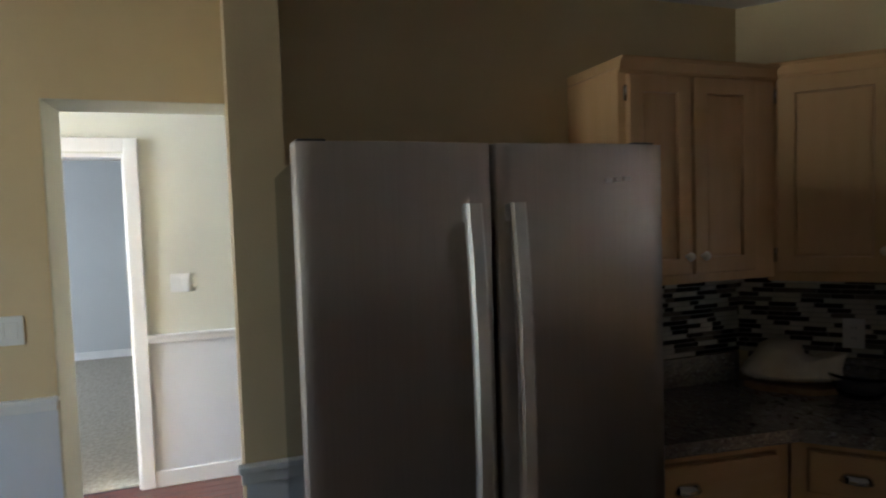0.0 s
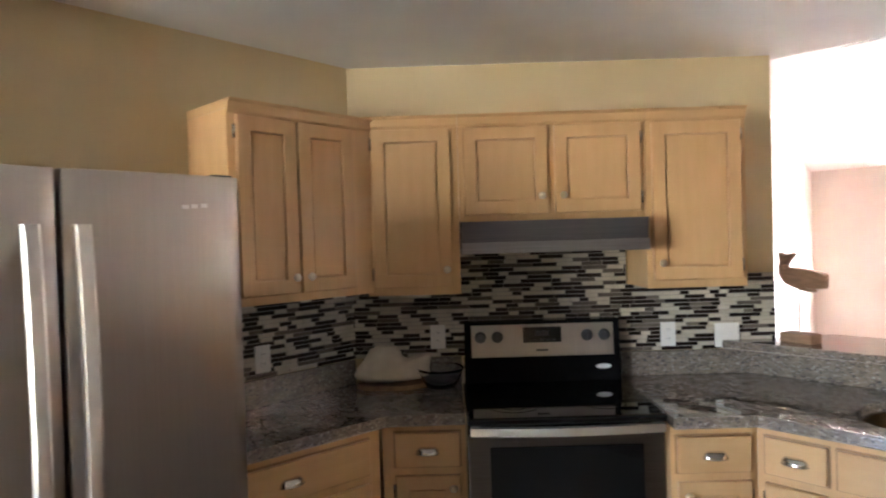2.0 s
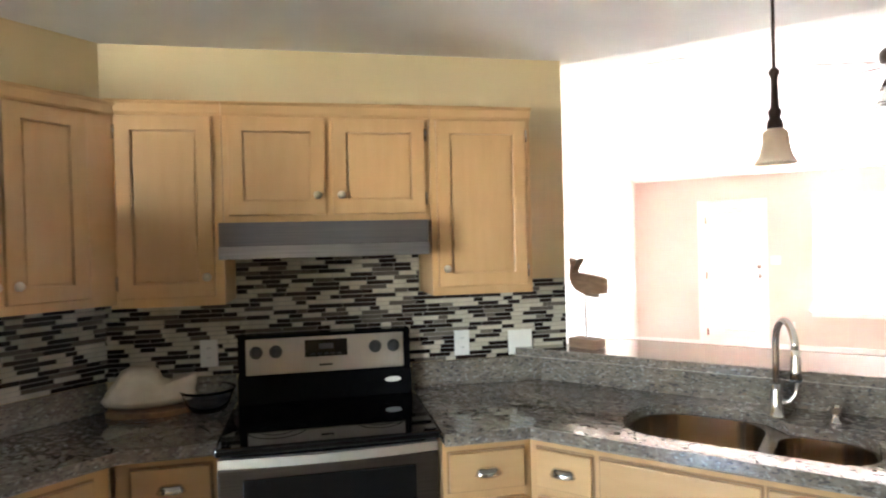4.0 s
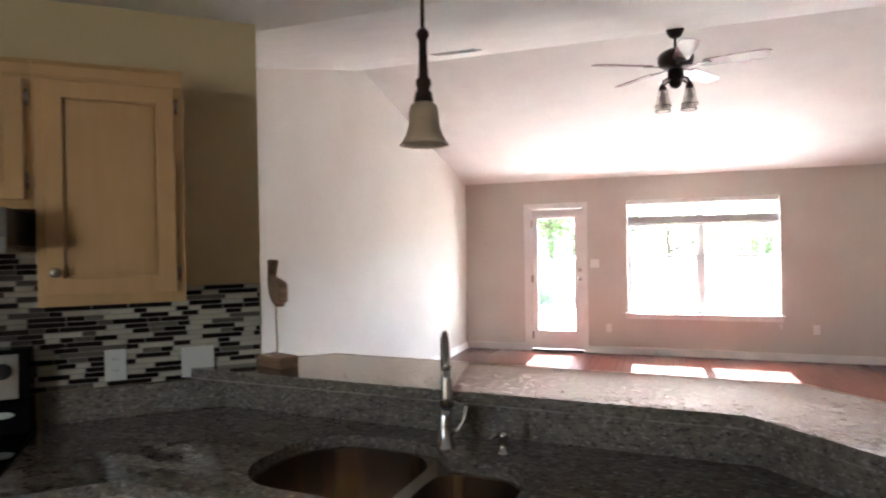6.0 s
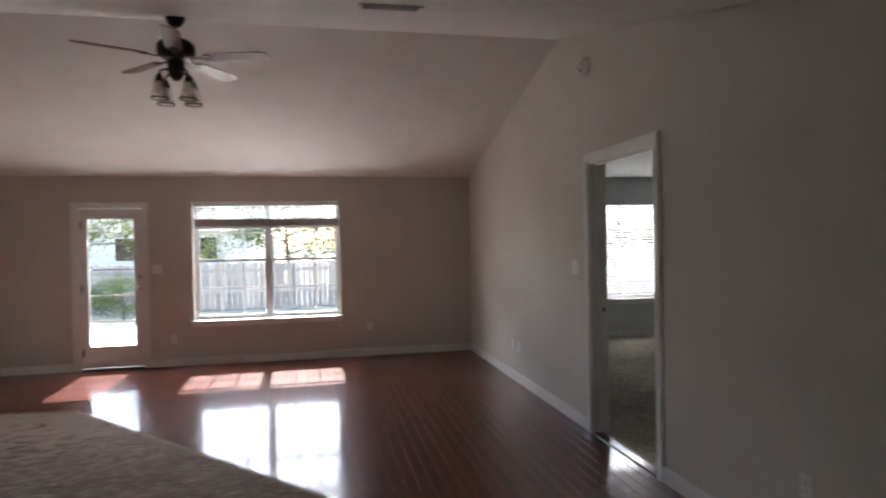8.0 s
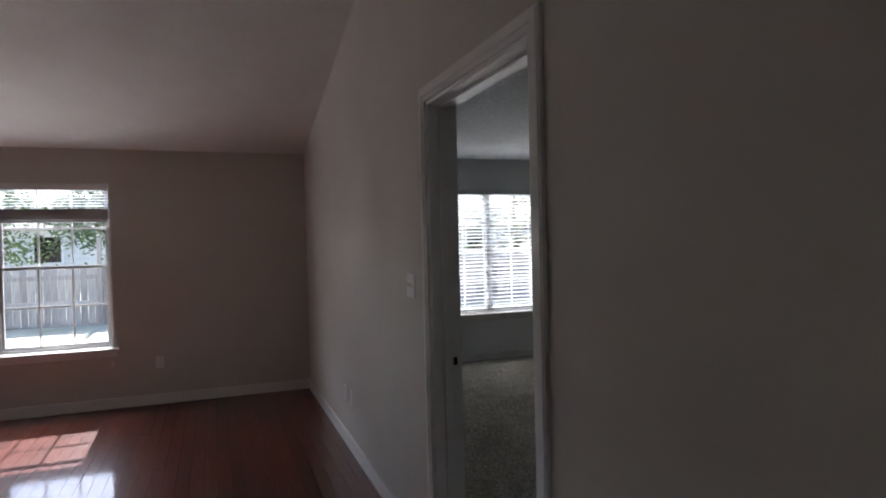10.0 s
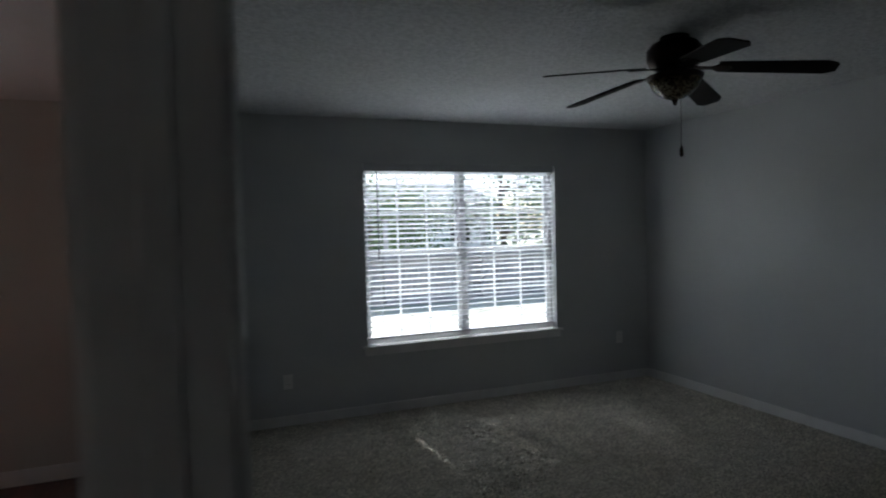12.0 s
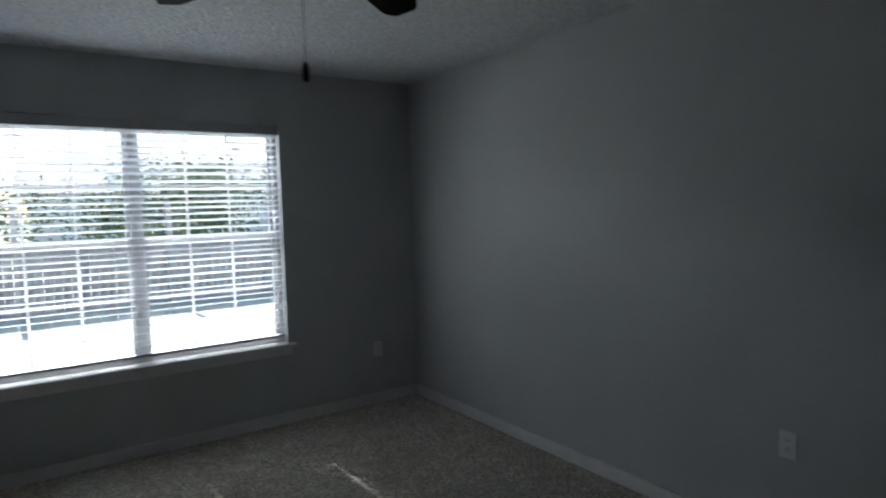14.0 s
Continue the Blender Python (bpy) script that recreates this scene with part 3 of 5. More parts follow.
def door_front(parent, x0, x1, y, z0, z1, knob_at=None, hinge_side=0, name="door"):
    """A framed wooden door with a sunk panel; its back lies on the plane y."""
    bm = bmesh.new()
    rail = 0.055

    def ring(inset, depth):
        return [bm.verts.new(p) for p in ((x0 + inset, depth, z0 + inset), (x1 - inset, depth, z0 + inset), (x1 - inset, depth, z1 - inset), (x0 + inset, depth, z1 - inset))]
    rings = [ring(0, y - 0.0005), ring(0, y - 0.017), ring(0.003, y - 0.02), ring(rail - 0.003, y - 0.02), ring(rail, y - 0.018), ring(rail, y - 0.005)]
    for low, high in zip(rings, rings[1:]):
        for i in range(4):
            bm.faces.new((low[i], low[(i + 1) % 4], high[(i + 1) % 4], high[i]))
    bm.faces.new(rings[0]), bm.faces.new(rings[-1])
    d = part(name, bm, MAPLE, parent)
    bm = bmesh.new()
    box(bm, x0 + rail + 0.007, x1 - rail - 0.007, y - 0.012, y - 0.0055, z0 + rail + 0.007, z1 - rail - 0.007, 0.003)
    part("panel", bm, MAPLE, d)
    if knob_at:
        knob(d, knob_at[0], y - 0.02, knob_at[1])
    if hinge_side:
        hx = x0 - 0.006 if hinge_side < 0 else x1 + 0.006
        for hz in (z0 + 0.06, z1 - 0.06):
            bm = bmesh.new()
            box(bm, hx - 0.006, hx + 0.006, y - 0.007, y - 0.0005, hz - 0.024, hz + 0.024, 0.002)
            tube(bm, [(hx, y - 0.009, hz - 0.026), (hx, y - 0.009, hz + 0.026)], 0.004, 8)
            part("hinge", bm, CHROME, d, "small nickel hinge")
    return d


def drawer_front(parent, x0, x1, y, z0, z1, pull=True):
    bm = bmesh.new()
    box(bm, x0, x1, y - 0.02, y, z0, z1, 0.005)
    d = part("drawer", bm, MAPLE_FLAT, parent)
    bm = bmesh.new()
    box(bm, x0 - 0.007, x1 + 0.007, y - 0.002, y - 0.0006, z0 - 0.007, z1 + 0.007)
    part("groove", bm, GROOVE, d, "dark stained line round the drawer")
    if pull:
        cup_pull(d, (x0 + x1) / 2, y - 0.02, (z0 + z1) / 2)
    return d


def wall_cabinet(m, x0, x1, z0, z1, label, depth=0.31, side=0.0):
    c = empty("wall_cabinet", m, label, "cabinet", "maple wall cabinets")
    bm = bmesh.new()
    box(bm, x0, x1, -depth, -0.002, z0, z1 - 0.035, 0.002)
    part("body", bm, MAPLE, c)
    bm = bmesh.new()
    prism(bm, [(-depth - 0.004, z1 - 0.05), (-depth - 0.012, z1 - 0.04), (-depth - 0.018, z1 - 0.012), (-depth - 0.03, z1 - 0.004), (-depth - 0.03, z1), (-0.003, z1), (-0.003, z1 - 0.034), (-depth - 0.001, z1 - 0.034)], "x", x0 - side, x1 + side)
    part("crown", bm, MAPLE_FLAT, c)
    return c


# wall cabinets on the diagonal wall
c = wall_cabinet(STOVE, -1.925, -1.522, 1.36, 2.135, "single-door maple wall cabinet in the corner")
door_front(c, -1.895, -1.556, -0.31, 1.395, 2.078, (-1.58, 1.47), -1)
c = wall_cabinet(STOVE, -1.520, -0.712, 1.672, 2.135, "short two-door maple cabinet above the hood")
door_front(c, -1.498, -1.134, -0.31, 1.70, 2.078, (-1.165, 1.775))
door_front(c, -1.104, -0.735, -0.31, 1.70, 2.078, (-1.073, 1.775), 1)
c = wall_cabinet(STOVE, -0.710, -0.278, 1.36, 2.135, "single-door maple wall cabinet by the wall's end", side=0.0)
door_front(c, -0.685, -0.305, -0.31, 1.395, 2.078, (-0.655, 1.47), 1)
# on the fridge wall
c = wall_cabinet(FRIDGE_WALL, 1.075, 1.745, 1.375, 2.125, "two-door maple wall cabinet beside the fridge")
door_front(c, 1.105, 1.352, -0.31, 1.408, 2.07, (1.325, 1.47), -1)
door_front(c, 1.364, 1.63, -0.31, 1.408, 2.07, (1.39, 1.47))

# range hood
hood = empty("range_hood", STOVE, "stainless range hood under the short cabinet", "range hood")
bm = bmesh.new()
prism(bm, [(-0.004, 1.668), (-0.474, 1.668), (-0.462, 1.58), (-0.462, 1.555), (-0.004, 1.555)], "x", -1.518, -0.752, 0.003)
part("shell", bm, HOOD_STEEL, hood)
bm = bmesh.new()
box(bm, -1.519, -0.751, -0.482, -0.4625, 1.535, 1.582, 0.003)
box(bm, -1.519, -1.507, -0.470, -0.004, 1.535, 1.554, 0.002)
box(bm, -0.763, -0.751, -0.470, -0.004, 1.535, 1.554, 0.002)
part("lip", bm, LIP_STEEL, hood, "bright metal lip of the hood")
bm = bmesh.new()
for i in range(14):
    box(bm, -1.45 + 0.045 * i, -1.42 + 0.045 * i, -0.43, -0.06, 1.5485, 1.553)
part("filter", bm, DARK_GREY, hood)

# stove
stove = empty("stove", STOVE, "stainless and black electric stove between granite tops", "stove")
S0, S1 = -1.522, -0.766
bm = bmesh.new()
box(bm, S0 + 0.004, S1 - 0.004, -0.60, -0.03, 0.02, 0.885, 0.004)
part("body", bm, BLACK, stove)
bm = bmesh.new()
box(bm, S0, S1, -0.675, -0.075, 0.888, 0.918, 0.008)
part("cooktop", bm, BLACK_GLASS, stove, "black ceramic cooktop")
bm = bmesh.new()
prism(bm, [(-0.03, 0.90), (-0.104, 0.919), (-0.103, 1.03), (-0.03, 1.03)], "x", S0 + 0.01, S1 - 0.01, 0.004)
part("riser", bm, BLACK, stove, "glossy black riser with two pale badges")
bm = bmesh.new()
prism(bm, [(-0.02, 1.031), (-0.10, 1.031), (-0.088, 1.205), (-0.02, 1.205)], "x", S0 + 0.012, S1 - 0.012, 0.008)
part("backguard", bm, BLACK, stove)
TILT = pose(0, -0.0955, 1.115, -4.0)
bm = bmesh.new()
box(bm, S0 + 0.045, S1 - 0.045, -0.005, 0.0, -0.076, 0.074, 0.003, TILT)
panel = part("control_panel", bm, STEEL, stove, "stainless control panel")
bm = bmesh.new()
box(bm, -1.235, -1.055, -0.008, -0.0055, -0.012, 0.06, 0.002, TILT)
part("display", bm, BLACK_GLASS, panel, "dark clock display")
bm = bmesh.new()
for i in range(5):
    box(bm, -1.21 + 0.028 * i, -1.192 + 0.028 * i, -0.0092, -0.0082, -0.004, 0.002, 0.0, TILT)
box(bm, -1.175, -1.115, -0.0092, -0.0082, 0.02, 0.042, 0.0, TILT)
part("button", bm, DARK_GREY, panel)
bm = bmesh.new()
box(bm, -1.175, -1.12, -0.0066, -0.0056, -0.052, -0.043, 0.0, TILT)
part("badge", bm, DARK_GREY, panel, "small maker's badge")
for kx in (-1.435, -1.355, -0.935, -0.855):
    bm = bmesh.new()
    lathe(bm, [(0.027, 0), (0.027, 0.006), (0.022, 0.008), (0.019, 0.024), (0.016, 0.026)], 20, TILT @ pose(kx, -0.005, 0.018, 90))
    box(bm, kx - 0.004, kx + 0.004, -0.037, -0.028, 0.0, 0.036, 0.001, TILT)
    part("dial", bm, DARK_GREY, panel, "dark grey control dial")
for bx, by, bz in ((-0.86, -0.1034, 0.985),):
    bm = bmesh.new()
    lathe(bm, [(0.036, 0), (0.036, 0.002), (0.032, 0.003)], 24, pose(bx, by, bz, 89.5) @ Matrix.Diagonal((1, 0.32, 1, 1)))
    part("oval_badge", bm, PLASTIC, stove, "pale oval badge")
for ex, ey, er in ((-1.33, -0.50, 0.105), (-0.96, -0.50, 0.085), (-1.33, -0.24, 0.075), (-0.96, -0.24, 0.09)):
    bm = bmesh.new()
    for r in (er, er * 0.6):
        lathe(bm, [(r, 0.9182), (r, 0.9188), (r - 0.003, 0.9188), (r - 0.003, 0.9182)], 40, pose(ex, ey, 0), ends=False)
    part("burner_ring", bm, BLACK, stove, "thin printed burner ring")
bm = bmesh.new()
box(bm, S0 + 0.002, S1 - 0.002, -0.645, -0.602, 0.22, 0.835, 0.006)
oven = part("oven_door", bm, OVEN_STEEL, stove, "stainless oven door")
bm = bmesh.new()
box(bm, S0 + 0.085, S1 - 0.085, -0.652, -0.6455, 0.30, 0.80, 0.003)
part("oven_window", bm, BLACK_GLASS, oven, "dark oven window")
bm = bmesh.new()
bow = [(S0 + 0.012 + (S1 - S0 - 0.024) * k / 16, -0.672 - 0.022 * math.sin(math.pi * k / 16), 0.868) for k in range(17)]
for a, b in zip(bow, bow[1:]):
    vs = [bm.verts.new((p[0], p[1] + dy, p[2] + dz)) for p in (a, b) for dy, dz in ((-0.012, 0.016), (-0.014, -0.014), (0.012, -0.016), (0.012, 0.016))]
    for i in range(4):
        bm.faces.new((vs[i], vs[(i + 1) % 4], vs[4 + (i + 1) % 4], vs[4 + i]))
bmesh.ops.remove_doubles(bm, verts=bm.verts[:], dist=0.0001)
for ex in (S0 + 0.03, S1 - 0.03):
    box(bm, ex - 0.018, ex + 0.018, -0.668, -0.64, 0.855, 0.882, 0.003)
part("handle", bm, SATIN, oven, "bowed stainless oven handle")
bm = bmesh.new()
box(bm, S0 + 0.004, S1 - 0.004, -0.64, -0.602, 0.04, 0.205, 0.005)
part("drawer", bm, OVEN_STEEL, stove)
for fx in (S0 + 0.05, S1 - 0.05):
    for fy in (-0.55, -0.09):
        bm = bmesh.new()
        lathe(bm, [(0.016, 0.0), (0.018, 0.005), (0.012, 0.022)], 10, pose(fx, fy, 0))
        part("foot", bm, DARK_GREY, stove)

# refrigerator
FR_M = pose(-1.155, 0, 0, 0, 0, 90)           # local x runs along +y, local -y towards the kitchen
fridge = empty("refrigerator", FR_M, "brushed stainless french-door refrigerator in its alcove", "refrigerator")
bm = bmesh.new()
box(bm, 0.0, 0.842, 0.075, 0.70, 0.03, 1.755, 0.006)
part("case", bm, BLACK, fridge, "black side case")


def fridge_door(x0, x1, z0, z1, name):
    bm = bmesh.new()
    n = 12
    line = [(x0, 0.062), (x0, 0.018)] + [(x0 + 0.004 + (x1 - x0 - 0.008) * k / n, 0.010 - 0.012 * math.sin(math.pi * k / n)) for k in range(n + 1)] + [(x1, 0.018), (x1, 0.062)]
    prism(bm, line, "z", z0, z1, 0.003)
    for f in bm.faces:
        f.smooth = abs(f.normal.z) < 0.5 and f.normal.y < -0.7
    return part(name, bm, STEEL, fridge)


def bar_handle(parent, x, z0, z1):
    bm = bmesh.new()
    n = 20
    rows = []
    for k in range(n + 1):
        f = k / n
        y = -0.012 - 0.05 * math.sin(math.pi * (0.08 + 0.84 * f)) ** 0.6
        z = z0 + (z1 - z0) * f
        rows.append([bm.verts.new((x + dx, y + dy, z)) for dx, dy in ((-0.018, 0.008), (-0.018, -0.004), (-0.012, -0.010), (0.012, -0.010), (0.018, -0.004), (0.018, 0.008))])
    for low, high in zip(rows, rows[1:]):
        for i in range(6):
            bm.faces.new((low[i], low[(i + 1) % 6], high[(i + 1) % 6], high[i]))
    bm.faces.new(rows[0]), bm.faces.new(rows[-1][::-1])
    for z in (z0 + 0.02, z1 - 0.02):
        box(bm, x - 0.012, x + 0.012, -0.04, 0.002, z - 0.018, z + 0.018, 0.003)
    return part("handle", bm, SATIN, parent, "long bowed satin metal handle")


left = fridge_door(-0.008, 0.399, 0.68, 1.782, "left_door")
right = fridge_door(0.407, 0.836, 0.68, 1.782, "right_door")
bar_handle(left, 0.338, 0.78, 1.655)
bar_handle(right, 0.436, 0.78, 1.655)
drawer = fridge_door(-0.008, 0.836, 0.07, 0.672, "freezer_drawer")
bm = bmesh.new()
tube(bm, [(0.08, -0.002, 0.60), (0.09, -0.05, 0.60), (0.74, -0.05, 0.60), (0.75, -0.002, 0.60)], 0.012)
part("handle", bm, CHROME, drawer)
bm = bmesh.new()
for k in range(3):
    box(bm, 0.672 + 0.024 * k, 0.69 + 0.024 * k, -0.0035, -0.0005, 1.695 + 0.002 * k, 1.705 + 0.002 * k)
part("badge", bm, PLASTIC, right, "small bright maker's badge")
for hx in (0.03, 0.80):
    bm = bmesh.new()
    box(bm, hx - 0.03, hx + 0.03, 0.03, 0.14, 1.757, 1.790, 0.006)
    part("hinge_cover", bm, DARK_GREY, fridge)
for fx in (0.06, 0.78):
    bm = bmesh.new()
    lathe(bm, [(0.02, 0), (0.022, 0.006), (0.014, 0.035)], 10, pose(fx, 0.14, 0))
    part("foot", bm, DARK_GREY, fridge)
    bm = bmesh.new()
    lathe(bm, [(0.02, 0), (0.022, 0.006), (0.014, 0.035)], 10, pose(fx, 0.62, 0))
    part("foot", bm, DARK_GREY, fridge)


# base cabinets
def base_cabinet(m, x0, x1, depth, label, deep=0.35, sunk=False):
    c = empty("base_cabinet", m, label, "cabinet", "maple base cabinets")
    bm = bmesh.new()
    box(bm, x0, x1, -depth, -depth + deep, 0.10, 0.60 if sunk else 0.874, 0.002)
    if sunk:                                  # room for the sink behind the front
        box(bm, x0, x1, -depth, -depth + 0.09, 0.6005, 0.874, 0.002)
    part("body", bm, MAPLE, c)
    bm = bmesh.new()
    box(bm, x0, x1, -depth + 0.07, -depth + deep, 0.0, 0.099)
    part("toe_kick", bm, DARK_GREY, c)
    return c


c = base_cabinet(FRIDGE_WALL @ pose(0.85, 0, 0, 0, 0, -6.5), 0.012, 0.765, 0.435, "maple base cabinet with a drawer beside the fridge")
drawer_front(c, 0.05, 0.71, -0.435, 0.70, 0.835)
door_front(c, 0.05, 0.71, -0.435, 0.15, 0.665, (0.60, 0.62), -1)
c = base_cabinet(STOVE, -1.86, -1.526, 0.545, "narrow maple base cabinet beside the stove")
drawer_front(c, -1.808, -1.552, -0.545, 0.70, 0.835)
door_front(c, -1.808, -1.552, -0.545, 0.15, 0.665, (-1.58, 0.62), -1)
wall_end = BAR.inverted() @ CORNER
wall_dir = STOVE_TURN - BAR_TURN
ca, sa = math.cos(radians(wall_dir)), math.sin(radians(wall_dir))
MEET = (-0.58 - wall_end.y + 0.68 * ca) / sa          # along the stove wall, where the two runs of fronts meet
MEET_X = wall_end.x + MEET * ca + 0.68 * sa
c = base_cabinet(STOVE, -0.762, MEET, 0.68, "narrow maple base cabinet with a drawer")
drawer_front(c, -0.74, MEET - 0.03, -0.68, 0.70, 0.835)
door_front(c, -0.74, MEET - 0.03, -0.68, 0.15, 0.665, (-0.71, 0.62), 1)
c = base_cabinet(BAR, MEET_X, 0.552, 0.58, "long maple sink base cabinet", 0.6, True)
drawer_front(c, MEET_X + 0.03, -0.47, -0.58, 0.70, 0.835)
drawer_front(c, -0.44, 0.045, -0.58, 0.70, 0.835, False)
drawer_front(c, 0.065, 0.525, -0.58, 0.70, 0.835, False)
door_front(c, MEET_X + 0.03, -0.47, -0.58, 0.15, 0.665, (-0.50, 0.62), -1)
door_front(c, -0.44, 0.04, -0.58, 0.15, 0.665, (0.01, 0.62))
door_front(c, 0.065, 0.525, -0.58, 0.15, 0.665, (0.10, 0.62))
DIAG = BAR @ pose(0.872, 0.0, 0, 0, 0, -45)   # the bar's second arm
c = base_cabinet(DIAG, 0.26, 0.99, 0.625, "maple base cabinet under the bar's second arm", 0.3)
door_front(c, 0.30, 0.95, -0.625, 0.15, 0.835, (0.35, 0.75))

# granite tops


def off_wall(s, n):
    """A place in the bar's coordinates from its place along and in front of the stove wall."""
    return (wall_end.x + s * ca + n * sa, wall_end.y + s * sa - n * ca)


inner = off_wall(0, 0.72)
k = (-0.618 - inner[1]) / sa
corner_front = (inner[0] + k * ca, -0.618)
back_left = off_wall(-(wall_end.y - 0.10) / sa, 0.004)
outline = [off_wall(-0.762, 0.004), off_wall(-0.762, 0.72), corner_front, (0.557, -0.618), (1.112, -1.174), (1.650, -0.636), (0.910, 0.100), (back_left[0] + 0.004, 0.100)]
SINK_L, SINK_R = round_rect(-0.43, 0.01, -0.50, -0.055, (0.16, 0.07, 0.12, 0.20)), round_rect(0.055, 0.33, -0.50, -0.16, (0.07, 0.11, 0.11, 0.08))
hole = round_rect(-0.44, 0.34, -0.51, -0.15, (0.17, 0.12, 0.12, 0.01))
hole = [p for p in hole if not (p[0] < -0.2 and p[1] > -0.2)] + [(0.08, -0.15), (0.0, -0.06), (-0.10, -0.045)] + [(-0.43 + 0.20 + 0.21 * math.cos(radians(90 + 15 * i)), -0.055 - 0.20 + 0.21 * math.sin(radians(90 + 15 * i))) for i in range(7)]
bm = bmesh.new()
slab(bm, outline, [hole], 0.877, 0.915)
top = empty("worktop", BAR, "polished grey granite worktop round the sink", "worktop", "granite worktops")
part("stone", bm, GRANITE, top)
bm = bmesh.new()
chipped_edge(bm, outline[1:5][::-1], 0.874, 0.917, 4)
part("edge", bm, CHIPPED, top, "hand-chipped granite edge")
top = empty("worktop", pose(0, 0, 0), "polished grey granite worktop beside the fridge", "worktop", "granite worktops")


def at_wall(s, n):
    p = STOVE @ Vector((s, -n, 0))
    return (p.x, p.y)


room_corner = at_wall(-2.04, 0.006)
outline = [(-1.975, 0.85), (-1.51, 0.85), (-1.428, 1.567), at_wall(-1.526, 0.585), at_wall(-1.526, 0.004), (-1.975, room_corner[1] - 0.03)]
bm = bmesh.new()
slab(bm, outline, [], 0.877, 0.915)
part("stone", bm, GRANITE, top)
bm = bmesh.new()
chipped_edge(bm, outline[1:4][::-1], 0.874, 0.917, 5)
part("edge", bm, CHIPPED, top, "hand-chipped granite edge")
for label, m, rows in (("granite upstand behind the worktop by the sink", STOVE, (-0.762, -0.02, -0.024, -0.003)), ("granite upstand beside the stove", STOVE, (-2.0, -1.524, -0.024, -0.003)),
                       ("granite upstand on the fridge wall", FRIDGE_WALL, (0.86, 1.855, -0.024, -0.003))):
    u = tagged(part("upstand", boxes((*rows, 0.916, 1.032), bevel=0.002), GRANITE, m=m), label, "upstand", "granite upstands")
bm = bmesh.new()
box(bm, back_left[0] + 0.02, 0.908, 0.085, 0.105, 0.916, 1.039)
u = part("upstand", bm, GRANITE, m=BAR)
tagged(u, "tall granite upstand under the bar ledge", "upstand", "granite upstands")
u = part("upstand", boxes((-0.034, 0.99, 0.085, 0.105, 0.916, 1.039)), GRANITE, m=DIAG)
tagged(u, "tall granite upstand of the bar's second arm", "upstand", "granite upstands")

# bar wall and ledge
bm = bmesh.new()
prism(bm, [(-0.97, 0.106), (0.916, 0.106), (1.654, -0.632), (1.749, -0.537), (0.971, 0.24), (-0.80, 0.24)], "z", -0.1, 1.039)
structure("wall_bar", bm, GREIGE, "half-height greige wall that carries the bar ledge").matrix_basis = BAR
ledge = empty("bar_ledge", BAR, "granite bar ledge with an angled second arm", "ledge")
P2, Q2 = (1.65, -0.778), (1.961, -0.467)
ledge_left = off_wall(-wall_end.y / sa, 0.004)
outline = [(ledge_left[0] + 0.01, 0.0), (0.872, 0.0), P2, Q2, (1.054, 0.44), (-0.70, 0.45), (-0.82, 0.33), (wall_end.x + 0.012, wall_end.y)]
bm = bmesh.new()
slab(bm, outline, [], 1.040, 1.075)
part("stone", bm, GRANITE, ledge)
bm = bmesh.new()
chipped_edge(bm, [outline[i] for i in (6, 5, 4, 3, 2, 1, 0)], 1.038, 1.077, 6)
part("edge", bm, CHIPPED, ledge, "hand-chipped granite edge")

# sink
sink = empty("sink", BAR, "double-bowl satin steel sink set under the granite", "sink")
bm = bmesh.new()
slab(bm, round_rect(-0.46, 0.36, -0.53, -0.03, (0.18, 0.13, 0.13, 0.18)), [SINK_L, SINK_R], 0.868, 0.8755)
part("rim", bm, SINK_STEEL, sink)
for loop, depth, label in ((SINK_L, 0.22, "large deep bowl"), (SINK_R, 0.17, "small bowl")):
    bm = bmesh.new()
    cx, cy = sum(p[0] for p in loop) / len(loop), sum(p[1] for p in loop) / len(loop)
    rings = []
    for f, z in ((1.0, 0.874), (0.995, 0.85), (0.97, 0.874 - depth * 0.8), (0.93, 0.874 - depth * 0.93), (0.84, 0.874 - depth), (0.12, 0.874 - depth - 0.006)):
        rings.append([bm.verts.new((cx + (x - cx) * f, cy + (y - cy) * f, z)) for x, y in loop])
    for low, high in zip(rings, rings[1:]):
        for i in range(len(loop)):
            bm.faces.new((low[i], low[(i + 1) % len(loop)], high[(i + 1) % len(loop)], high[i])).smooth = True
    bm.faces.new(rings[-1])
    bowl = part("bowl", bm, SINK_STEEL, sink, label)
    bm = bmesh.new()
    lathe(bm, [(0.042, 0.0), (0.042, 0.004), (0.034, 0.006), (0.030, 0.002), (0.006, 0.002)], 20, pose(cx, cy, 0.874 - depth - 0.003))
    part("drain", bm, CHROME, bowl)
# faucet
faucet = empty("faucet", BAR @ pose(0.035, -0.065, 0.915), "arched brushed nickel pull-down faucet", "faucet")
bm = bmesh.new()
lathe(bm, [(0.030, 0), (0.030, 0.006), (0.024, 0.012), (0.022, 0.07), (0.019, 0.10), (0.014, 0.12)], 20)
part("base", bm, CHROME, faucet)
bm = bmesh.new()
reach = Vector((math.cos(radians(-65)), math.sin(radians(-65)), 0))
arch = [reach * (0.088 * (1 - math.cos(radians(a)))) + Vector((0, 0, 0.272 + 0.088 * math.sin(radians(a)))) for a in range(0, 181, 12)]
tube(bm, [(0, 0, 0.11), (0, 0, 0.20)] + arch, 0.0125, 12)
part("spout", bm, CHROME, faucet)
bm = bmesh.new()
tip = reach * 0.176
tube(bm, [tip + Vector((0, 0, z)) for z in (0.274, 0.25, 0.20, 0.175)], [0.0135, 0.016, 0.018, 0.020], 14)
head = part("spray_head", bm, CHROME, faucet)
bm = bmesh.new()
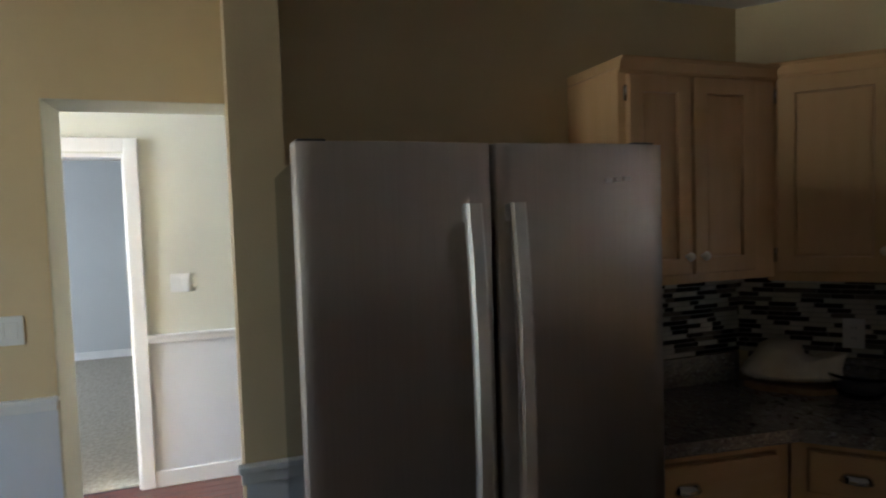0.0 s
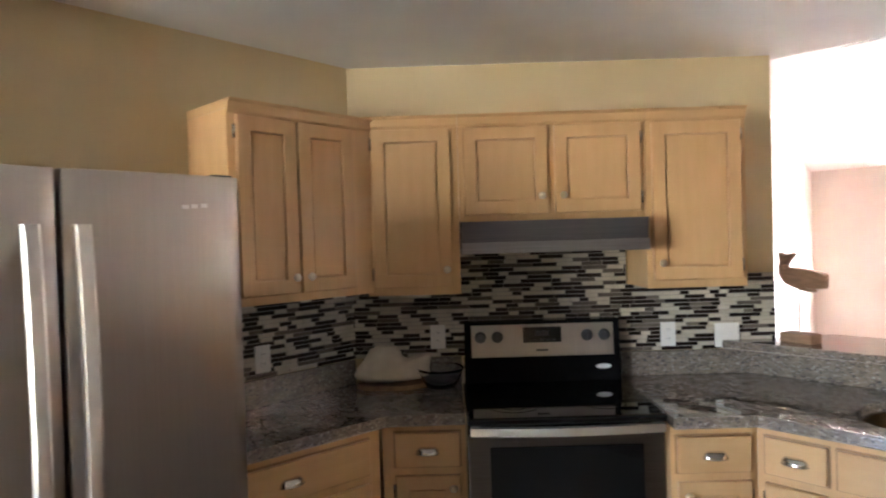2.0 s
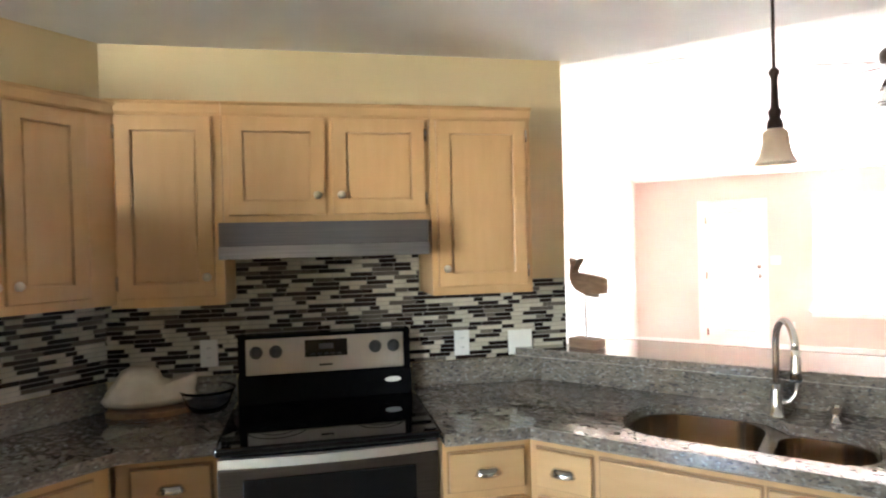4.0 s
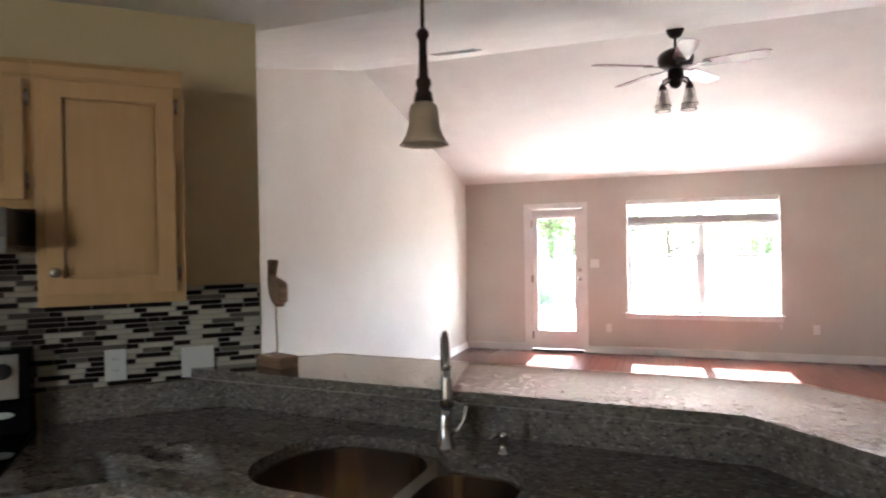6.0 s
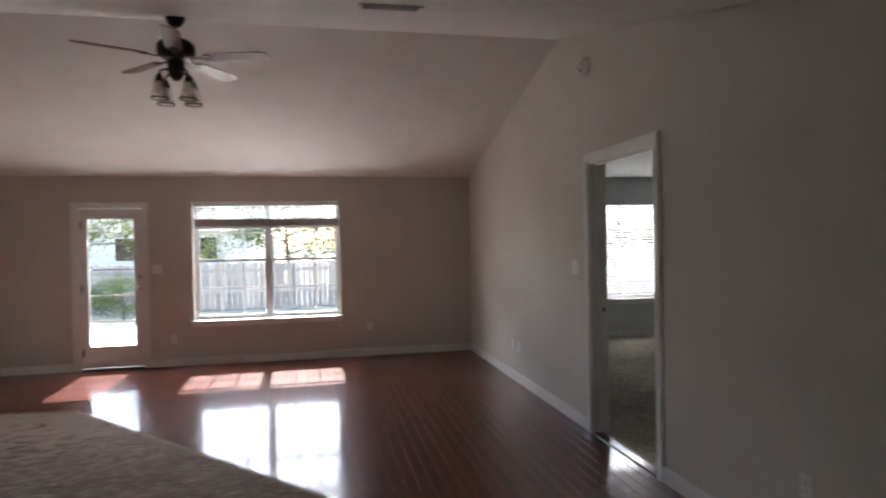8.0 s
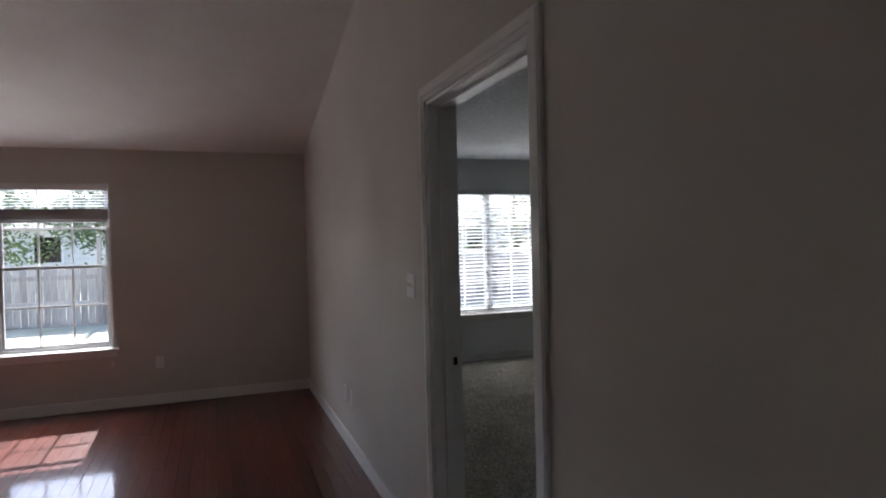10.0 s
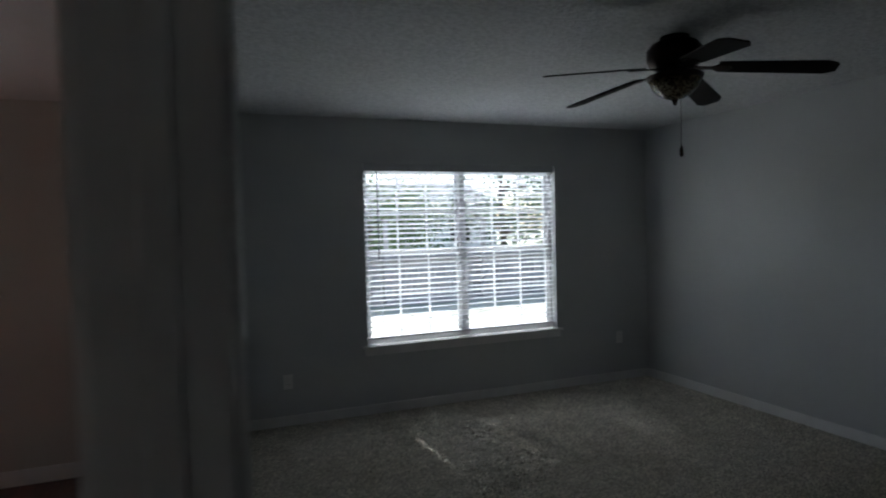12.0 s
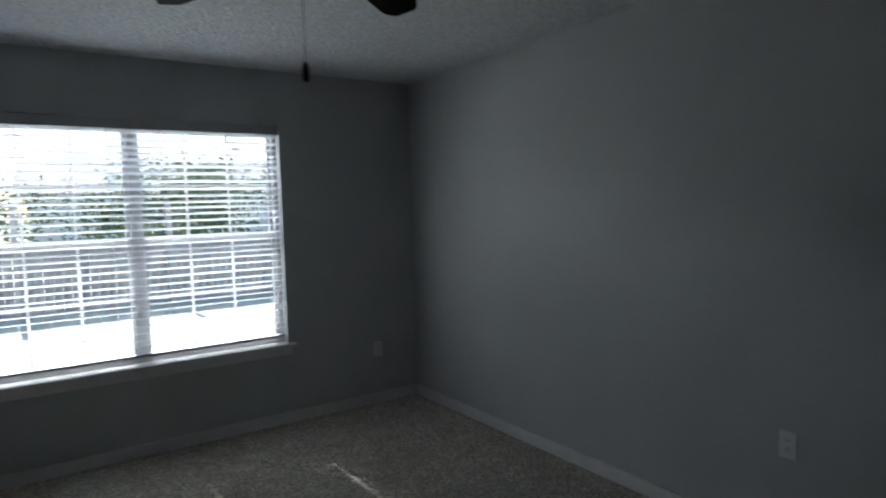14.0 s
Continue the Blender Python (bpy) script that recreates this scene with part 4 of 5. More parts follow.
tube(bm, [tip + Vector((0, 0, 0.1755)), tip + Vector((0, 0, 0.166))], 0.0185, 14)
part("nozzle", bm, DARK_GREY, head, "black rubber nozzle")
bm = bmesh.new()
tube(bm, [(0.02, 0, 0.055), (0.045, 0, 0.06), (0.062, 0, 0.09), (0.068, 0, 0.135)], [0.014, 0.011, 0.008, 0.006], 10)
part("lever", bm, CHROME, faucet)
soap = empty("soap_dispenser", BAR @ pose(0.215, -0.055, 0.915), "small nickel soap dispenser by the faucet", "soap dispenser")
bm = bmesh.new()
lathe(bm, [(0.022, 0), (0.022, 0.005), (0.014, 0.01), (0.012, 0.045), (0.017, 0.05), (0.017, 0.062), (0.008, 0.066)], 16)
part("pump", bm, CHROME, soap)
bm = bmesh.new()
tube(bm, [(0, 0, 0.058), (-0.015, -0.04, 0.062), (-0.022, -0.058, 0.054)], [0.007, 0.006, 0.005], 8)
part("nozzle", bm, CHROME, soap)


# wall plates
def wall_plate(m, label, category, gangs=1, kind="outlet", group="wall plates"):
    """A cover plate on a wall; local -y is its face."""
    w = 0.072 + 0.046 * (gangs - 1)
    p = empty("outlet" if kind == "outlet" else "light_switch" if kind != "blank" else "cover_plate", m, label, category, group)
    bm = bmesh.new()
    box(bm, -w / 2, w / 2, -0.006, 0.0, -0.058, 0.058, 0.003)
    part("plate", bm, PLASTIC, p)
    for g in range(gangs):
        gx = (g - (gangs - 1) / 2) * 0.046
        if kind == "outlet":
            for z in (-0.02, 0.02):
                bm = bmesh.new()
                lathe(bm, [(0.016, 0), (0.016, 0.0015), (0.015, 0.002)], 16, pose(gx, -0.0058, z, 90))
                socket = part("socket", bm, PLASTIC, p)
                bm = bmesh.new()
                box(bm, gx - 0.007, gx - 0.005, -0.0084, -0.0079, z - 0.003, z + 0.007)
                box(bm, gx + 0.005, gx + 0.007, -0.0084, -0.0079, z - 0.003, z + 0.007)
                part("slot", bm, DARK_GREY, socket)
        elif kind == "rocker":
            bm = bmesh.new()
            box(bm, gx - 0.016, gx + 0.016, -0.0085, -0.0055, -0.033, 0.033, 0.002)
            part("rocker", bm, PLASTIC, p)
        elif kind == "toggle":
            bm = bmesh.new()
            box(bm, gx - 0.005, gx + 0.005, -0.008, -0.0055, -0.012, 0.012)
            box(bm, gx - 0.004, gx + 0.004, -0.016, -0.006, -0.002, 0.009, 0.001)
            part("toggle", bm, PLASTIC, p)
    return p


wall_plate(STOVE @ pose(-0.525, -0.0145, 1.112), "white outlet in the mosaic tiles", "outlet", 1, "outlet")
wall_plate(STOVE @ pose(-0.242, -0.0145, 1.10), "wide white switch plate in the mosaic tiles", "light switch", 2, "rocker")
wall_plate(STOVE @ pose(-1.635, -0.0145, 1.13), "white outlet beside the stove", "outlet", 1, "outlet")
wall_plate(FRIDGE_WALL @ pose(1.36, -0.0145, 1.115), "white outlet on the fridge wall tiles", "outlet", 1, "outlet")

# fish carving on a bark-edged board, glass bowl, whale
fish = empty("fish_carving", pose(*at_wall(-1.845, 0.115), 0.915, 0, 0, 47), "pale carved fish on a bark-edged board", "carving")
bm = bmesh.new()
outline = [(0.17 * math.cos(radians(a)) * (1 + 0.06 * math.sin(radians(3 * a))), 0.075 * math.sin(radians(a)) * (1 + 0.08 * math.cos(radians(5 * a)))) for a in range(0, 360, 12)]
prism(bm, outline, "z", 0.0, 0.022, 0.004)
part("board", bm, BARK_EDGE, fish, "bark-edged wooden board")
shape = [(-0.185, 0.065), (-0.165, 0.10), (-0.132, 0.14), (-0.11, 0.18), (-0.07, 0.20), (-0.03, 0.197), (0.01, 0.195), (0.032, 0.175), (0.045, 0.142), (0.08, 0.128), (0.12, 0.135), (0.165, 0.155), (0.182, 0.152), (0.172, 0.115), (0.166, 0.085),
         (0.176, 0.05), (0.15, 0.042), (0.10, 0.034), (0.04, 0.028), (-0.05, 0.025), (-0.13, 0.028), (-0.172, 0.045)]
bm = bmesh.new()
rings = []
cx, cz = -0.02, 0.105
for f, y in ((0.62, -0.047), (0.84, -0.04), (0.96, -0.022), (1.0, 0.0), (0.96, 0.022), (0.84, 0.04), (0.62, 0.047)):
    rings.append([bm.verts.new((cx + (x - cx) * f, y, max(0.023, cz + (z - cz) * f))) for x, z in shape])
for low, high in zip(rings, rings[1:]):
    for i in range(len(shape)):
        bm.faces.new((low[i], low[(i + 1) % len(shape)], high[(i + 1) % len(shape)], high[i])).smooth = True
bm.faces.new(rings[0]), bm.faces.new(rings[-1][::-1])
part("fish", bm, SHELL, fish, "pale smooth carved fish")
dish = empty("glass_dish", pose(*at_wall(-1.625, 0.13), 0.915), "clear glass bowl half full of dark filling", "dish")
bm = bmesh.new()
bowl_side = [(0.062, 0.0), (0.070, 0.004), (0.088, 0.035), (0.104, 0.078), (0.110, 0.088), (0.107, 0.092), (0.100, 0.078), (0.084, 0.037), (0.064, 0.012), (0.01, 0.009)]
lathe(bm, bowl_side, 28)
part("body", bm, glass("dish_glass", (0.93, 0.95, 0.95), 0.02), dish)
bm = bmesh.new()
lathe(bm, [(0.058, 0.013), (0.078, 0.036), (0.086, 0.052), (0.05, 0.060), (0.01, 0.062)], 24)
part("filling", bm, DARK_GREY, dish, "dark filling in the dish")
whale = empty("whale_figure", pose(-0.355, 3.185, 1.075, 0, 0, -48), "brown wooden whale on a pole and block", "figure")
bm = bmesh.new()
box(bm, -0.07, 0.08, -0.045, 0.04, 0, 0.045, 0.007, pose(0, 0, 0, 0, 0, 28))
part("block", bm, DRIFTWOOD, whale, "rough wooden block base")
bm = bmesh.new()
tube(bm, [(0.0, 0, 0.04), (0.0, 0, 0.29)], 0.004, 8)
part("pole", bm, CREAM_GLASS, whale, "thin pale pole")
shape = [(-0.203, 0.41), (-0.14, 0.395), (-0.055, 0.404), (-0.121, 0.373), (-0.158, 0.349), (-0.144, 0.333), (-0.067, 0.336), (0.07, 0.327), (0.22, 0.315), (0.272, 0.307), (0.285, 0.295), (0.281, 0.249), (0.265, 0.24), (0.183, 0.238), (0.104, 0.244), (0.172, 0.226), (0.156, 0.222), (0.07, 0.227), (-0.021, 0.24), (-0.124, 0.258), (-0.18, 0.285), (-0.208, 0.314), (-0.203, 0.345), (-0.185, 0.373)]
bm = bmesh.new()
rings = []
cx, cz = 0.03, 0.28
for f, y in ((0.95, -0.016), (0.985, -0.011), (1.0, 0.0), (0.985, 0.011), (0.95, 0.016)):
    rings.append([bm.verts.new((0.75 * (cx + (x - cx) * f), y, 0.012 + 0.04 * x + cz + (z - cz) * f)) for x, z in shape])
for low, high in zip(rings, rings[1:]):
    for i in range(len(shape)):
        bm.faces.new((low[i], low[(i + 1) % len(shape)], high[(i + 1) % len(shape)], high[i]))
bm.faces.new(rings[0]), bm.faces.new(rings[-1][::-1])
part("whale", bm, DRIFTWOOD, whale, "flat carved brown whale")

# pendant lamp over the sink
pendant = empty("pendant_lamp", pose(0.45, 2.74, 0), "bronze pendant lamp with a cream bell shade", "pendant lamp")
bm = bmesh.new()
lathe(bm, [(0.062, 2.428), (0.066, 2.434), (0.066, 2.4395)], 24)
lathe(bm, [(0.012, 2.405), (0.03, 2.412), (0.06, 2.428)], 24)
part("canopy", bm, BRONZE, pendant)
bm = bmesh.new()
tube(bm, [(0, 0, 2.13), (0, 0, 2.41)], 0.0055, 10)
part("rod", bm, BRONZE, pendant)
bm = bmesh.new()
lathe(bm, [(0.022, 1.925), (0.027, 1.935), (0.024, 1.955), (0.017, 1.965), (0.021, 1.98), (0.021, 1.992), (0.014, 2.0), (0.012, 2.03), (0.010, 2.09), (0.012, 2.105), (0.017, 2.112), (0.017, 2.124), (0.008, 2.135)], 20)
part("stem", bm, BRONZE, pendant, "turned bronze stem")
bm = bmesh.new()
profile = [(0.024, 1.93), (0.036, 1.922), (0.041, 1.905), (0.042, 1.88), (0.045, 1.86), (0.052, 1.838), (0.062, 1.822), (0.070, 1.813)]
lathe(bm, profile + [(r - 0.003, z) for r, z in profile[::-1]], 32, ends=False)
part("shade", bm, CREAM_GLASS, pendant, "cream frosted glass bell shade")


# ---- living room ----
def grid_window(name, x0, x1, z0, z1, y, mid_x, meet_z, label, columns=3):
    """A pair of white sash windows set in a deep opening, with thin bars between the panes."""
    w = empty(name, pose(0, 0, 0), label, "window")
    tagged(w, kind="structure")
    bm = bmesh.new()
    box(bm, x0, x0 + 0.03, y, y + 0.07, z0, z1, 0.003)
    box(bm, x1 - 0.03, x1, y, y + 0.07, z0, z1, 0.003)
    box(bm, x0 + 0.03, x1 - 0.03, y, y + 0.07, z0, z0 + 0.035, 0.003)
    box(bm, x0 + 0.03, x1 - 0.03, y, y + 0.07, z1 - 0.03, z1, 0.003)
    box(bm, mid_x - 0.024, mid_x + 0.024, y, y + 0.07, z0 + 0.035, z1 - 0.03, 0.003)
    part("window_frame", bm, SHADED_WHITE, w)
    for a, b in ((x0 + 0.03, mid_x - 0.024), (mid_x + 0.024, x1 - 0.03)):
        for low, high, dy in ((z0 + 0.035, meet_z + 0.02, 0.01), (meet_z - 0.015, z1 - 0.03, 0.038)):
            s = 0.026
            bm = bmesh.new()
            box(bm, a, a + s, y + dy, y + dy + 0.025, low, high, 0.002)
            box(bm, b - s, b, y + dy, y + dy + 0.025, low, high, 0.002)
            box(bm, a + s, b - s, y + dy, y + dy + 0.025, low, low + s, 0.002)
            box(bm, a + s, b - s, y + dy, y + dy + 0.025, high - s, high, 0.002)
            sash = part("sash", bm, SHADED_WHITE, w)
            for k in range(1, columns):
                gx = a + s + (b - a - 2 * s) * k / columns
                bm = bmesh.new()
                box(bm, gx - 0.008, gx + 0.008, y + dy + 0.008, y + dy + 0.018, low + s, high - s)
                part("glazing_bar", bm, WHITE, sash)
            gz = (low + high) / 2
            bm = bmesh.new()
            box(bm, a + s, b - s, y + dy + 0.007, y + dy + 0.019, gz - 0.008, gz + 0.008)
            part("glazing_bar", bm, WHITE, sash)
            bm = bmesh.new()
            box(bm, a + s - 0.003, b - s + 0.003, y + dy + 0.0115, y + dy + 0.0145, low + s - 0.003, high - s + 0.003)
            pane = part("pane", bm, PANE, sash)
            pane.visible_shadow = False
    return w


living_window = grid_window("window_1", 0.597, 2.435, 0.56, 2.085, FAR + 0.075, 1.516, 1.32, "white twin sash window to the back yard")
bm = bmesh.new()
box(bm, 0.555, 2.48, FAR - 0.045, FAR - 0.001, 0.545, 0.566, 0.006)
box(bm, 0.598, 2.434, FAR - 0.001, FAR + 0.075, 0.5605, 0.566)
box(bm, 0.572, 2.462, FAR - 0.016, FAR - 0.0005, 0.485, 0.545, 0.004)
part("window_sill", bm, WHITE, living_window, "white sill with an apron")

# raised blind
blind = empty("window_blind", pose(0, 0, 0), "white slatted blind drawn up to the top", "blind", "window blinds")
bm = bmesh.new()
box(bm, 0.606, 2.426, FAR + 0.005, FAR + 0.055, 2.025, 2.083, 0.003)
part("headrail", bm, WHITE, blind)
for k in range(6):
    bm = bmesh.new()
    box(bm, 0.611, 2.42, FAR + 0.006, FAR + 0.056, 2.008 - 0.026 * k, 2.011 - 0.026 * k, m=Matrix.Translation((0, FAR + 0.03, 2.01 - 0.026 * k)) @ Matrix.Rotation(radians(8), 4, "X") @ Matrix.Translation((0, -FAR - 0.03, -2.01 + 0.026 * k)))
    part("slat", bm, BLIND, blind)
# Gathered slats and rail are white; their backlit shade is in the grey.
bm = bmesh.new()
box(bm, 0.611, 2.42, -0.025, 0.025, 0.0, 0.0035)
gathered = mesh_of("slat", bm, SHADED_WHITE)
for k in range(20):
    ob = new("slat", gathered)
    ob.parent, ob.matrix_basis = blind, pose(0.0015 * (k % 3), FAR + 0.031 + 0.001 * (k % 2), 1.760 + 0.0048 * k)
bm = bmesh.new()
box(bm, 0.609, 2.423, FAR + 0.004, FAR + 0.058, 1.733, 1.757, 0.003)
part("bottom_rail", bm, SHADED_WHITE, blind)
for cx in (2.37, 2.40):
    bm = bmesh.new()
    tube(bm, [(cx, FAR + 0.003, 1.78), (cx - 0.01, FAR - 0.004, 1.3), (cx + 0.03, FAR - 0.02, 0.7), (cx + 0.04, FAR - 0.05, 0.45)], 0.0016, 5)
    part("cord", bm, CORD, blind)
bm = bmesh.new()
lathe(bm, [(0.004, 0.0), (0.012, 0.012), (0.010, 0.05), (0.004, 0.06)], 10, pose(2.425, FAR - 0.05, 0.395))
part("tassel", bm, CORD, blind, "small white cord tassel")

# patio door
door = empty("door_1", pose(0, 0, 0), "white glazed patio door with five lights", "door")
tagged(door, kind="structure")
bm = bmesh.new()
DY = FAR + 0.012
L0, L1, G0, G1, GZ0, GZ1 = -0.712, 0.002, -0.632, -0.09, 0.285, 1.885
for r in ((L0, G0, 0.03, 2.0), (G1, L1, 0.03, 2.0), (G0, G1, 0.03, GZ0), (G0, G1, GZ1, 2.0)):
    box(bm, r[0], r[1], DY, DY + 0.044, r[2], r[3])
leaf = part("leaf", bm, WHITE, door)
bm = bmesh.new()
for r in ((G0 - 0.028, G0 + 0.012, GZ0 - 0.028, GZ1 + 0.028), (G1 - 0.012, G1 + 0.028, GZ0 - 0.028, GZ1 + 0.028), (G0 + 0.012, G1 - 0.012, GZ0 - 0.028, GZ0 + 0.012), (G0 + 0.012, G1 - 0.012, GZ1 - 0.012, GZ1 + 0.028)):
    box(bm, r[0], r[1], DY - 0.012, DY - 0.0005, r[2], r[3], 0.004)
part("glass_surround", bm, WHITE, leaf)
for k in range(1, 5):
    z = GZ0 + (GZ1 - GZ0) * k / 5
    bm = bmesh.new()
    box(bm, G0 + 0.012, G1 - 0.012, DY + 0.008, DY + 0.024, z - 0.008, z + 0.008)
    part("glazing_bar", bm, WHITE, leaf)
bm = bmesh.new()
box(bm, G0 - 0.004, G1 + 0.004, DY + 0.0145, DY + 0.0175, GZ0 - 0.004, GZ1 + 0.004)
pane = part("pane", bm, PANE, leaf)
pane.visible_shadow = False
for z, nm in ((1.02, "door_knob"), (1.15, "deadbolt")):
    bm = bmesh.new()
    prof = [(0.032, 0), (0.032, 0.006), (0.012, 0.012), (0.012, 0.03), (0.027, 0.042), (0.029, 0.056), (0.02, 0.066)] if nm == "door_knob" else [(0.03, 0), (0.03, 0.008), (0.024, 0.014), (0.008, 0.016)]
    lathe(bm, prof, 18, pose(-0.035, DY, z, 90))
    part(nm, bm, CHROME, door, "satin nickel door fitting")
for z in (0.22, 1.02, 1.80):
    bm = bmesh.new()
    tube(bm, [(L0 - 0.006, DY - 0.005, z - 0.05), (L0 - 0.006, DY - 0.005, z + 0.05)], 0.007, 8)
    box(bm, L0 - 0.004, L0 + 0.02, DY - 0.002, DY - 0.0003, z - 0.05, z + 0.05)
    part("hinge", bm, CHROME, door)
bm = bmesh.new()
for x0, x1, z0, z1 in ((-0.812, -0.742, 0, 2.078), (0.022, 0.072, 0, 2.078), (-0.742, 0.022, 2.028, 2.078)):
    box(bm, x0, x1, FAR - 0.015, FAR - 0.0005, z0, z1, 0.004)
box(bm, -0.742, -0.714, FAR - 0.004, FAR + 0.13, 0, 2.028)
box(bm, 0.004, 0.0245, FAR - 0.004, FAR + 0.13, 0, 2.028)
box(bm, -0.714, 0.004, FAR - 0.004, FAR + 0.13, 2.004, 2.028)
part("frame", bm, WHITE, door)
bm = bmesh.new()
box(bm, -0.714, 0.004, FAR - 0.03, FAR + 0.13, 0.0, 0.022, 0.004)
part("sill", bm, DARK_GREY, door, "dark metal door sill")


# ceiling fans
def blade_mesh(bm, r0, r1, w0, w1, tilt, m):
    line = [(r0, -w0 / 2), (r0 + 0.06, -w0 / 2 - 0.006), (r1 - 0.05, -w1 / 2), (r1 - 0.012, -w1 / 2 + 0.018), (r1, -w1 / 4), (r1, w1 / 4), (r1 - 0.012, w1 / 2 - 0.018), (r1 - 0.05, w1 / 2), (r0 + 0.06, w0 / 2 + 0.006), (r0, w0 / 2)]
    start = len(bm.verts)
    prism(bm, line, "z", -0.003, 0.003)
    bm.verts.ensure_lookup_table()
    bmesh.ops.transform(bm, matrix=m @ Matrix.Rotation(radians(tilt), 4, "X"), verts=bm.verts[start:])


def ceiling_fan(place, top, hub_z, blade_z, radius, turn, blade_mat, label, tilt=-11, droop=0.0):
    """A five-blade fan with its rod, motor and blade irons; heights are absolute."""
    fan = empty("ceiling_fan", place, label, "ceiling fan", "ceiling fans")
    bm = bmesh.new()
    lathe(bm, [(0.022, top - 0.075), (0.045, top - 0.06), (0.066, top - 0.02), (0.07, top + 0.02)], 24)
    part("canopy", bm, BRONZE, fan)
    if top - hub_z > 0.2:
        bm = bmesh.new()
        tube(bm, [(0, 0, hub_z + 0.09), (0, 0, top - 0.06)], 0.012, 10)
        part("rod", bm, BRONZE, fan)
    bm = bmesh.new()
    lathe(bm, [(0.05, hub_z - 0.07), (0.085, hub_z - 0.06), (0.12, hub_z - 0.04), (0.132, hub_z - 0.01), (0.132, hub_z + 0.035), (0.11, hub_z + 0.065), (0.06, hub_z + 0.09), (0.025, hub_z + 0.10)], 32)
    part("motor", bm, BRONZE, fan)
    for k in range(5):
        m = pose(0, 0, blade_z, 0, droop, turn + 72 * k)
        bm = bmesh.new()
        blade_mesh(bm, 0.20, radius, 0.105, 0.135, tilt, m)
        blade = part("blade", bm, blade_mat, fan)
        bm = bmesh.new()
        start = len(bm.verts)
        prism(bm, [(0.08, -0.016), (0.17, -0.012), (0.20, -0.04), (0.245, -0.03), (0.26, 0.0), (0.245, 0.03), (0.20, 0.04), (0.17, 0.012), (0.08, 0.016)], "z", -0.010, -0.004)
        bmesh.ops.transform(bm, matrix=m @ Matrix.Rotation(radians(tilt), 4, "X"), verts=bm.verts[:])
        part("blade_iron", bm, BRONZE, blade)
    return fan


fan_top = ceiling_z(6.28)
fan = ceiling_fan(pose(1.17, 6.28, 0), fan_top - 0.0, 2.93, 2.885, 0.665, 62, BLADE, "five-blade bronze ceiling fan with bell lights", -11)
bm = bmesh.new()
lathe(bm, [(0.012, 2.715), (0.03, 2.725), (0.045, 2.745), (0.05, 2.78), (0.06, 2.80), (0.06, 2.86)], 24)
part("light_hub", bm, BRONZE, fan)
for k in range(4):
    a = radians(45 + 90 * k)
    c, s = math.cos(a), math.sin(a)
    bm = bmesh.new()
    tube(bm, [(0.04 * c, 0.04 * s, 2.77), (0.085 * c, 0.085 * s, 2.785), (0.125 * c, 0.125 * s, 2.765), (0.135 * c, 0.135 * s, 2.73)], 0.008, 8)
    lathe(bm, [(0.028, 2.685), (0.03, 2.70), (0.022, 2.72), (0.012, 2.74)], 16, pose(0.135 * c, 0.135 * s, 0))
    arm = part("lamp_arm", bm, BRONZE, fan)
    bm = bmesh.new()
    prof = [(0.026, 2.70), (0.036, 2.68), (0.04, 2.645), (0.046, 2.61), (0.058, 2.575), (0.062, 2.562)]
    lathe(bm, prof + [(r - 0.003, z) for r, z in prof[::-1]], 24, pose(0.135 * c, 0.135 * s, 0), ends=False)
    part("lamp_shade", bm, SHADE_GLASS, arm, "clear ribbed glass bell shade")
    bm = bmesh.new()
    lathe(bm, [(0.012, 2.69), (0.014, 2.66), (0.026, 2.635), (0.028, 2.615), (0.018, 2.595), (0.004, 2.59)], 14, pose(0.135 * c, 0.135 * s, 0))
    part("bulb", bm, PLASTIC, arm, "unlit white bulb")


# ceiling vents on the near slope
def ceiling_vent(x, y, label):
    slope = math.degrees(math.atan2(RIDGE_Z - FLAT, RIDGE_Y - BREAK))
    v = empty("ceiling_vent", pose(x, y, ceiling_z(y) - 0.001, slope, 0, 0), label, "vent", "ceiling vents")
    bm = bmesh.new()
    for r in ((-0.18, 0.18, -0.10, -0.075), (-0.18, 0.18, 0.075, 0.10), (-0.18, -0.155, -0.075, 0.075), (0.155, 0.18, -0.075, 0.075)):
        box(bm, *r, -0.008, 0.0, 0.002)
    part("frame", bm, WHITE, v)
    part("backing", boxes((-0.155, 0.155, -0.075, 0.075, -0.0018, -0.0005)), DARK_GREY, v)
    for k in range(9):
        bm = bmesh.new()
        box(bm, -0.155, 0.155, -0.010, 0.010, -0.0007, 0.0007, m=pose(0, -0.062 + 0.0155 * k, -0.007, 35))
        part("slat", bm, WHITE, v)
    return v


ceiling_vent(-0.45, 5.75, "white metal ceiling vent near the wall")
ceiling_vent(2.58, 5.05, "white metal ceiling vent by the ridge")

# plates, detector
TO_FAR, TO_RIGHT = pose(0, FAR, 0), pose(RIGHT, 0, 0, 0, 0, -90)      # local -y is the room side
wall_plate(TO_FAR @ pose(0.165, -0.0005, 1.235), "white double switch beside the patio door", "light switch", 2, "toggle")
wall_plate(TO_FAR @ pose(0.344, -0.0005, 0.35), "white outlet near the patio door", "outlet")
wall_plate(TO_FAR @ pose(2.82, -0.0005, 0.40), "white outlet near the window", "outlet")
wall_plate(TO_RIGHT @ pose(-6.26, -0.0005, 1.285), "white double switch beside the bedroom doorway", "light switch", 2, "toggle")
wall_plate(TO_RIGHT @ pose(-3.83, -0.0005, 0.41), "white outlet low on the living room wall", "outlet")
wall_plate(TO_RIGHT @ pose(-7.95, -0.0005, 0.38), "white outlet past the bedroom doorway", "outlet")
